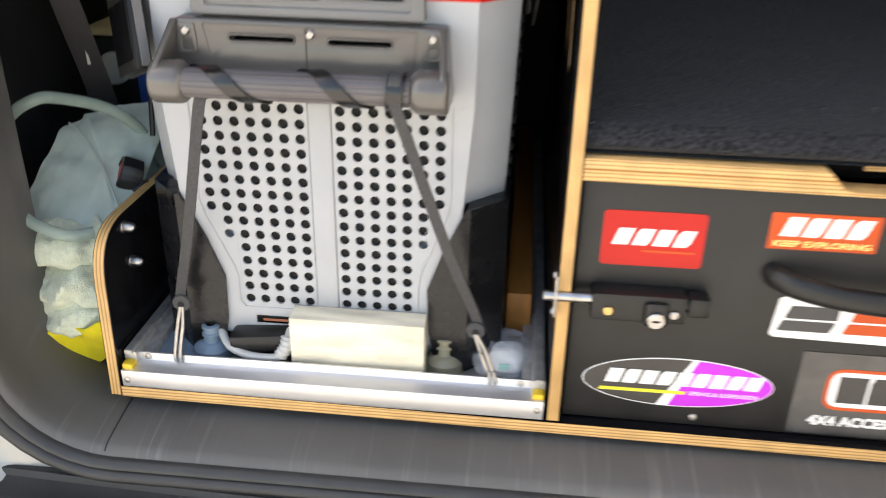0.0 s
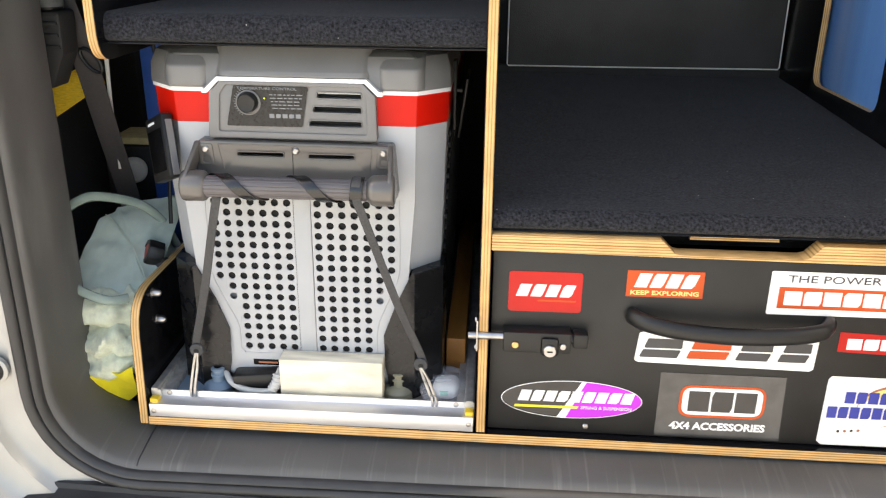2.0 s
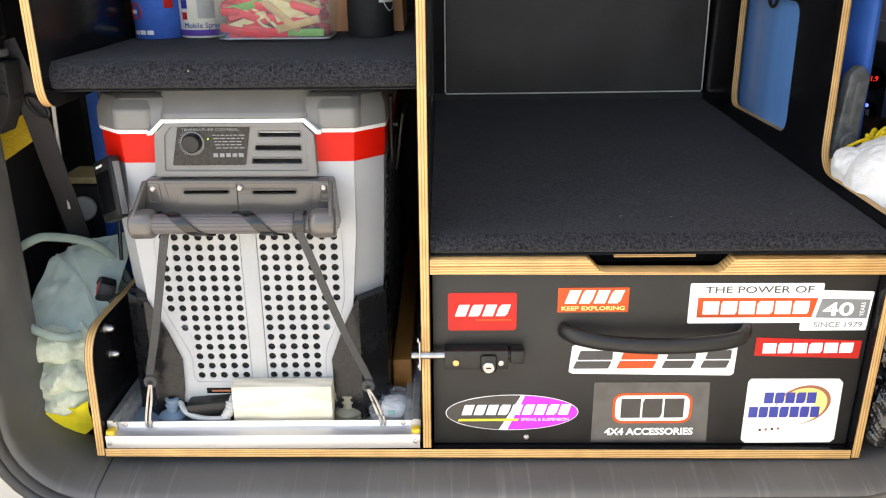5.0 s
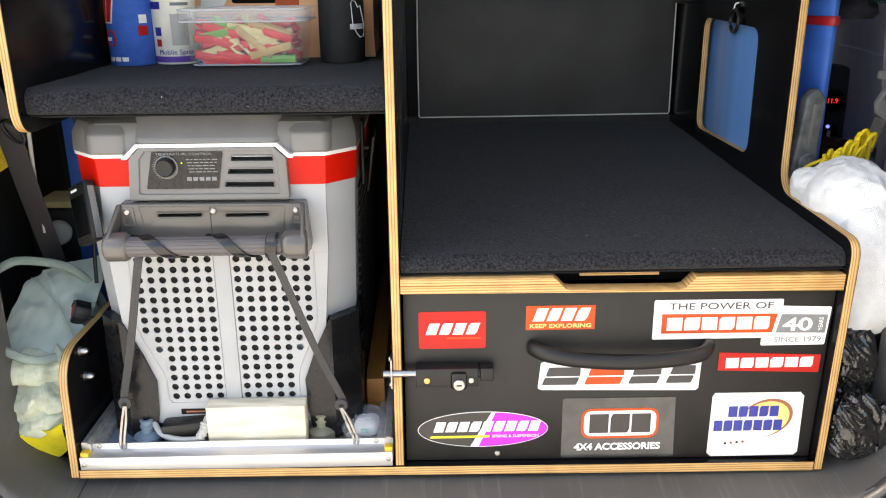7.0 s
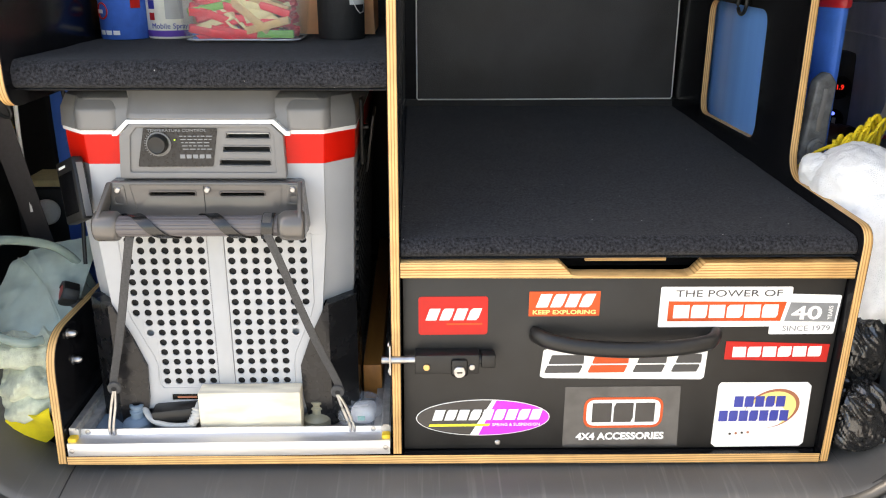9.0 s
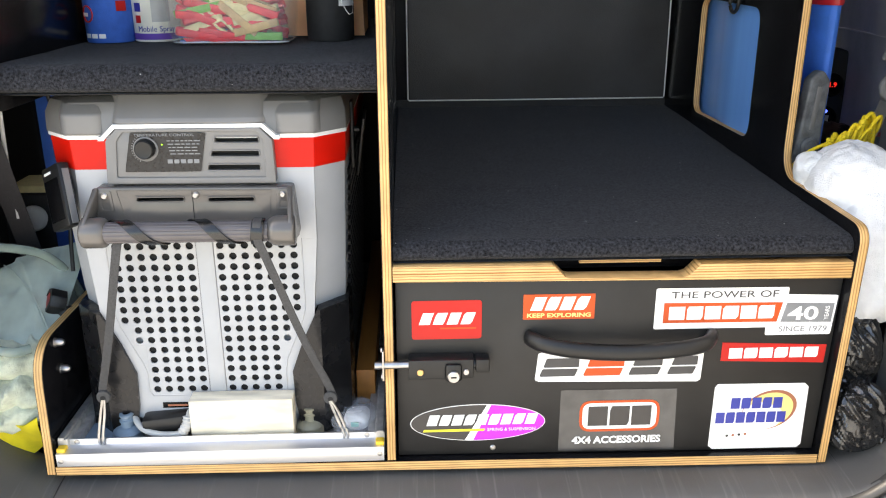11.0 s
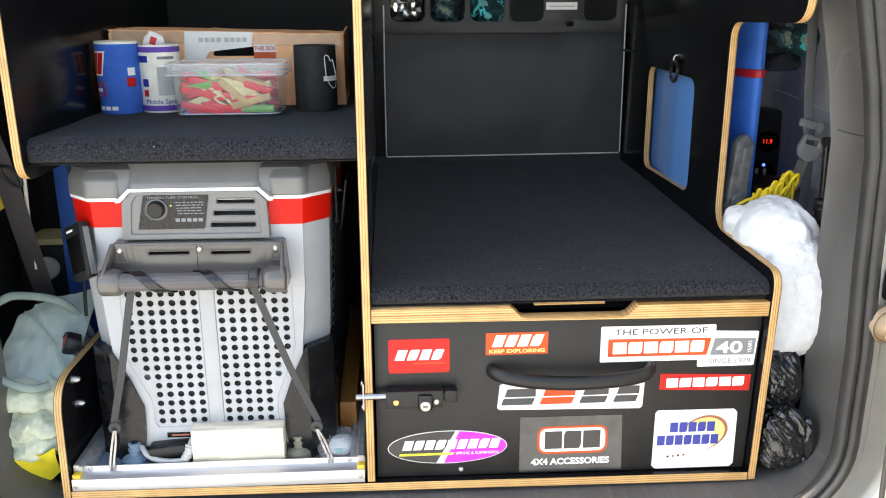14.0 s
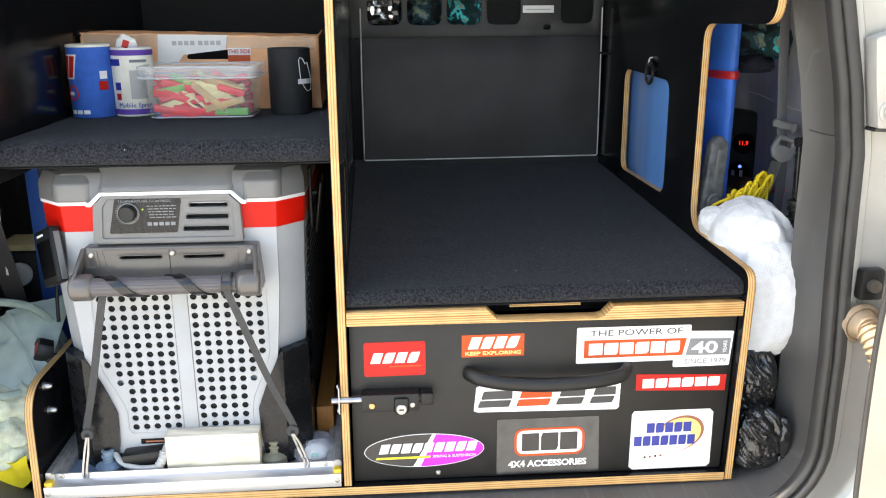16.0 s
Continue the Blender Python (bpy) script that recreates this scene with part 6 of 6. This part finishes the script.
part("barrel", lathe([(0.020, 0), (0.021, 0.012), (0.018, 0.016), (0.018, 0.030), (0.021, 0.034), (0.021, 0.09), (0.017, 0.10)], (-0.592, 0.925, 1.3965), 24), BLACK, torch)
part("cuff", lathe([(0.0215, 0), (0.0215, 0.010)], (-0.592, 0.925, 1.4005), 24), GREY_CAST, torch)
part("light", rod((-0.588, 0.900, 1.419), (-0.588, 0.906, 1.419), 0.0026), LED_GREEN, torch, "green light")
dome = thing("cup_holder", (-0.62, 1.19, 1.05), "dark moulded cup holder with a white round cap", "cup holder")
part("cap", lathe([(0.024, 0), (0.0245, 0.010), (0.021, 0.014), (0.0005, 0.015)], (-0.618, 1.20, 1.078), 24, (0.3, -1, 0)), PAPER, dome)
part("holder", moved(box(-0.085, 0.030, 0.0, 0.10, -0.06, 0.055, bev=0.015), pose(-0.600, 1.215, 1.065)), TRIM_DARK, dome)
single("wood_offcut", box(-0.665, -0.572, 1.22, 1.31, 1.1205, 1.134, bev=0.002), PEG_PALE, "pale wood offcut lying in the side pocket", "wood")
single("blue_tank", box(-0.566, -0.475, 1.145, 1.30, 0.7865, 1.365, bev=0.02), BLUE_BIN, "dark blue plastic tank behind the fridge", "tank")
for i, (r, m_, a) in enumerate(((0.0035, PAPER, [(-0.545, 1.00, 1.40), (-0.556, 1.01, 1.30), (-0.568, 1.03, 1.20), (-0.580, 1.06, 1.12)]), (0.0035, BLACK, [(-0.488, 1.02, 1.38), (-0.478, 1.03, 1.28), (-0.462, 1.02, 1.22), (-0.470, 1.0, 1.12), (-0.468, 0.98, 1.05)]), (0.0035, BLACK, [(-0.470, 1.10, 1.37), (-0.462, 1.08, 1.30), (-0.468, 1.03, 1.22), (-0.440, 0.95, 1.25)]))):
    single("power_cable", tube(smooth_line(a, 8), r, 8), m_, "white cable hanging beside the fridge" if i == 0 else "thin black cable hanging beside the fridge", "cable")


# ---- things on the upper shelf ----
ZS = 1.4078


def cooler(x, y, r, h, material, label, rim=None, rim_mat=None):
    t = thing("stubby_holder", (x, y, ZS), label, "stubby holder", "stubby holders on the shelf")
    body = part("sleeve", lathe([(r * 0.96, 0), (r, 0.003), (r * 1.01, h * 0.5), (r, h - 0.003), (r * 0.985, h), (r * 0.90, h), (r * 0.89, h - 0.03)], (x, y, ZS), 40), material, t)
    if rim_mat:
        for z in (0.0035, h - 0.0135):
            part("band", lathe([(r * 1.006, 0), (r * 1.014, 0.002), (r * 1.014, 0.008), (r * 1.004, 0.010)], (x, y, ZS + z), 40), rim_mat, t)
    return t


def wrap_patch(cx, cy, r, a0, a1, z0, z1, push=0.0008, shear=0.0):
    """A printed patch lying on a round sleeve, between two angles seen from the rear."""
    def place(u, v):
        a = radians(a0 + (a1 - a0) * u + shear * (v - 0.5))
        return Vector((cx + (r + push) * math.sin(a), cy - (r + push) * math.cos(a), z0 + (z1 - z0) * v))
    return sheet_of(place, 10, 4, 0.0004)


xb, yb, rb = -0.403, 1.118, 0.0385
c1 = cooler(xb, yb, rb, 0.127, COOLER_BLUE, "blue neoprene stubby holder printed in red and white")
part("print_block", wrap_patch(xb, yb, rb, -62, -22, 1.478, 1.522, shear=14), STICK_WHITE, c1)
part("print_block", wrap_patch(xb, yb, rb, -60, -46, 1.481, 1.519, 0.0014, 12), STICK_RED, c1)
part("print_block", wrap_patch(xb, yb, rb, -42, -26, 1.481, 1.519, 0.0014, 12), STICK_RED, c1)
ring_ = [(-38 + 17 * math.cos(2 * math.pi * k / 24), 1.4535 + 0.0125 * math.sin(2 * math.pi * k / 24)) for k in range(24)]
part("print_ring", tube([(xb + (rb + 0.0010) * math.sin(radians(a)), yb - (rb + 0.0010) * math.cos(radians(a)), z) for a, z in ring_], 0.0014, 6, closed=True), STICK_RED, c1)
part("print_bar", wrap_patch(xb, yb, rb, -56, -34, 1.4495, 1.4555, 0.0014), STICK_WHITE, c1)
for i in range(3):
    part("print_mark", wrap_patch(xb, yb, rb, -50 + 20 * i, -34 + 20 * i, 1.4155, 1.4225), STICK_WHITE, c1)
part("print_block", wrap_patch(xb, yb, rb, 40, 62, 1.478, 1.492), STICK_WHITE, c1)
part("print_block", wrap_patch(xb, yb, rb, 36, 62, 1.458, 1.474), STICK_RED, c1)
part("lining", lathe([(rb * 1.0, 0), (rb * 1.005, 0.004), (rb * 0.9, 0.005)], (xb, yb, ZS + 0.1265), 40), COOLER_WHITE, c1)
xw, yw, rw = -0.3310, 1.135, 0.0375
c2 = cooler(xw, yw, rw, 0.124, COOLER_WHITE, "cream neoprene stubby holder with purple bands", rim_mat=PURPLE)
part("print_mark", wrap_patch(xw, yw, rw, -75, -20, 1.500, 1.512), STICK_BLUE, c2)
part("print_number", wrap_patch(xw, yw, rw, 8, 55, 1.506, 1.511), GREY_INK, c2)
part("print_ring", wrap_patch(xw, yw, rw, -42, -22, 1.456, 1.470), STICK_BLUE, c2)
part("print_mark", wrap_patch(xw, yw, rw, -40, -24, 1.438, 1.450), STICK_RED, c2)
part("print_picture", wrap_patch(xw, yw, rw, 5, 50, 1.440, 1.492), CABLE_GREY, c2)
cap_l = lettering("Mobile Spray", 0, 0, 0, 0.0085, 0.062)
for v in cap_l.verts:
    a = (v.co.x - 0.022) / rw
    v.co = (xw + (rw * 1.012 - v.co.y) * math.sin(a), yw - (rw * 1.012 - v.co.y) * math.cos(a), 1.4245 + v.co.z)
part("caption", cap_l, STICK_BLUE, c2)
part("paper_scrap", moved(soft_body((0, 0, 0), (0.016, 0.006, 0.020), 2.2, 14, 0.004, 40, 0, 61), pose(xw - 0.004, yw - 0.012, ZS + 0.128, 0, 20, 0)), PAPER, c2)
part("scrap_mark", moved(box(-0.005, 0.006, -0.0085, -0.0065, -0.006, 0.008), pose(xw - 0.004, yw - 0.012, ZS + 0.130, 0, 20, 0)), STICK_RED, c2)
xk, yk, rk = -0.0395, 1.13, 0.0395
c3 = cooler(xk, yk, rk, 0.121, COOLER_BLACK, "black neoprene stubby holder with white outline print")
ol = [(30, 1.507), (34, 1.512), (42, 1.510), (50, 1.500), (58, 1.503), (70, 1.480), (76, 1.468), (70, 1.452), (56, 1.450), (46, 1.456), (34, 1.470)]
ln = []
for a, z in ol:
    a = radians(a)
    ln.append(Vector((xk + (rk + 0.0012) * math.sin(a), yk - (rk + 0.0012) * math.cos(a), z)))
part("print_outline", tube(ln, 0.0009, 6, closed=True), STICK_WHITE, c3, "white outline print")
part("print_block", wrap_patch(xk, yk, rk, 26, 72, 1.464, 1.473), STICK_WHITE, c3)


def peg(t, m_, wood=False):
    def leg(s_):
        return moved(plate(rounded([(-0.036, 0.0008), (-0.030, 0.0050), (0.020, 0.0058), (0.036, 0.0040), (0.036, 0.0012), (0.010, 0.0030), (0.0, 0.0010), (-0.02, 0.0018)], 0.001, 2), "z", -0.0045, 0.0045, bev=0.0008), Matrix.Diagonal((1, s_, 1, 1)))
    p = thing("clothes_peg", (0, 0, 0), t, "clothes peg", "pegs in the tub")
    part("leg", moved(leg(1), Matrix.Diagonal((1.08, 1.5, 1.35, 1))), m_, p)
    part("leg", moved(leg(-1), Matrix.Diagonal((1.08, 1.5, 1.35, 1))), m_, p)
    part("spring", tube([Vector((0.004 + 0.0035 * math.cos(a), 0.0045 * math.sin(a), -0.0055 + 0.011 * (k / 18))) for k, a in [(k, 2 * math.pi * k / 6) for k in range(19)]], 0.0008, 5), STEEL, p)
    return p


xt0, xt1, yt0, yt1 = -0.2905, -0.0925, 1.028, 1.152


def tub():
    t = thing("plastic_tub", ((xt0 + xt1) / 2, (yt0 + yt1) / 2, ZS), "clear plastic food tub full of clothes pegs on the shelf", "tub")
    rows = []
    for z, g in ((0, 0.012), (0.003, 0.007), (0.012, 0.004), (0.082, -0.002)):
        rows.append([Vector((x, y, ZS + z)) for x, y in rect(xt0 + g, xt1 - g, yt0 + g, yt1 - g, 0.018, 5)])
    for z, g in ((0.082, 0.0), (0.013, 0.006), (0.005, 0.009)):
        rows.append([Vector((x, y, ZS + z)) for x, y in rect(xt0 + g, xt1 - g, yt0 + g, yt1 - g, 0.018, 5)])
    part("tub_wall", ring_mesh(rows), TUB, t)
    rows = []
    for z, g in ((0.074, -0.006), (0.080, -0.0075), (0.092, -0.0070), (0.0945, -0.004), (0.0945, 0.006), (0.0910, 0.009)):
        rows.append([Vector((x, y, ZS + z)) for x, y in rect(xt0 + g, xt1 - g, yt0 + g, yt1 - g, 0.020, 5)])
    part("tub_lid", ring_mesh(rows), LID_CLEAR, t, "frosted snap-on lid")
    for z, g, r_ in ((0.0745, -0.0072, 0.0016), (0.0930, -0.0062, 0.0020), (0.0045, 0.0075, 0.0014)):
        part("rim" if z > 0.01 else "foot_rim", tube([(x, y, ZS + z) for x, y in rect(xt0 + g, xt1 - g, yt0 + g, yt1 - g, 0.020, 6)], r_, 8, closed=True), RIM_CLEAR, t, "glossy clear rim")
    return t


tub()
kinds = [(PEG_RED, "red plastic clothes peg in the tub"), (PEG_RED, "red plastic clothes peg in the tub"), (PEG_RED, "red plastic clothes peg in the tub"), (PEG_WOOD, "wooden clothes peg in the tub"), (PEG_PALE, "pale wooden clothes peg in the tub"), (PEG_GREEN, "green plastic clothes peg in the tub"), (PEG_BLUE, "blue plastic clothes peg in the tub"), (PAPER, "white plastic clothes peg in the tub")]
masters = [peg(lb, m_) for m_, lb in kinds]
rnd = random.Random(7)
plan = []
for layer in range(4):
    for row in range(3):
        for col in range(4):
            plan.append((layer, row, col))
used = set()
for n, (layer, row, col) in enumerate(plan):
    k = rnd.choice([0, 1, 2, 0, 1, 2, 3, 4, 5, 6, 3]) if layer != 0 else rnd.choice([0, 1, 6, 7, 5, 4])
    front = row == 0
    x = xt0 + 0.030 + 0.042 * col + rnd.uniform(-0.012, 0.012)
    x = min(max(x, xt0 + 0.056), xt1 - 0.056)
    y = yt0 + 0.017 + 0.038 * row + rnd.uniform(-0.003, 0.006)
    z = ZS + 0.015 + 0.0155 * layer + rnd.uniform(-0.002, 0.002)
    m = pose(x, y, z, rnd.choice([0, 8, -12, 14, 90]) if front else rnd.uniform(0, 90), rnd.uniform(-28, 28) if 0 < layer < 4 else rnd.uniform(-8, 8), rnd.uniform(-12, 12) + 180 * rnd.randint(0, 1))
    if k not in used:
        used.add(k)
        masters[k].matrix_basis = m
    else:
        copy_thing(masters[k], m)
# two wooden pegs lying slantwise against the clear front
for m_, x, a, z in ((4, -0.213, 38, 1.447), (3, -0.178, 40, 1.450), (3, -0.152, -14, 1.434)):
    copy_thing(masters[m_], pose(x, yt0 + 0.0125, z, 90 if m_ == 4 else 0, a, 0))
for m_, x, a, z in ((0, -0.240, 10, 1.424), (1, -0.238, 20, 1.452), (2, -0.150, 18, 1.464), (0, -0.205, 8, 1.425), (5, -0.240, -12, 1.462), (1, -0.225, 14, 1.468)):
    copy_thing(masters[m_], pose(x, yt0 + 0.0140, z, 6, a, 0))

cb = thing("cardboard_box", (-0.21, 1.30, ZS), "brown cardboard box with taped lid, labels and cut hand hole", "box")
hole = rounded([(-0.250, 1.505), (-0.150, 1.505), (-0.146, 1.522), (-0.232, 1.526)], 0.006, 3)
part("front", plate([(-0.452 + 0.008, ZS), (0.014, ZS), (0.008, 1.545), (-0.440, 1.556)], "y", 1.205, 1.209, [hole]), CARD, cb)
part("side", plate([(1.2092, ZS), (1.40, ZS), (1.40, 1.556), (1.2092, 1.546)], "x", 0.008, 0.012), CARD, cb)
part("side", plate([(1.2092, ZS), (1.40, ZS), (1.40, 1.556), (1.2092, 1.550)], "x", -0.444, -0.440), CARD, cb)
part("top_flap", sheet_of(lambda u, v: Vector((-0.442 + 0.452 * u, 1.203 + 0.20 * v, 1.5575 - 0.011 * u + 0.003 * noise.noise(Vector((u * 12, v * 4, 2))))), 24, 6, 0.003), CARD, cb)
part("tape", sheet_of(lambda u, v: Vector((-0.436 + 0.440 * u, 1.2035 - 0.0008 * abs(noise.noise(Vector((u * 30, v * 8, 3)))), 1.522 + 0.010 * (1 - u) + 0.024 * v)), 40, 5, 0.0004), TAPE, cb, "clear packing tape")
part("label", plate([(-0.300, 1.500), (-0.262, 1.498), (-0.250, 1.514), (-0.168, 1.523), (-0.164, 1.551), (-0.296, 1.553)], "y", 1.2022, 1.2030), PAPER, cb, "white paper label")
lab = [plate(rect(-0.270 + 0.0115 * i + (0.004 if i > 3 else 0), -0.2615 + 0.0115 * i + (0.004 if i > 3 else 0), 1.532, 1.5405), "y", 1.2022, 1.2017) for i in range(8)]
part("label_print", join(*lab), CABLE_GREY, cb)
part("orange_label", plate(rect(-0.165, -0.122, 1.498, 1.520), "y", 1.2036, 1.2045), STICK_ORANGE, cb)
part("caution_label", plate(rect(-0.164, -0.120, 1.5125, 1.5265), "y", 1.2022, 1.2034), PAPER, cb)
part("caution_text", lettering("THIS SIDE", -0.1635, 1.5160, 1.2021, 0.0075, 0.042, bold=0.02), STICK_RED, cb)
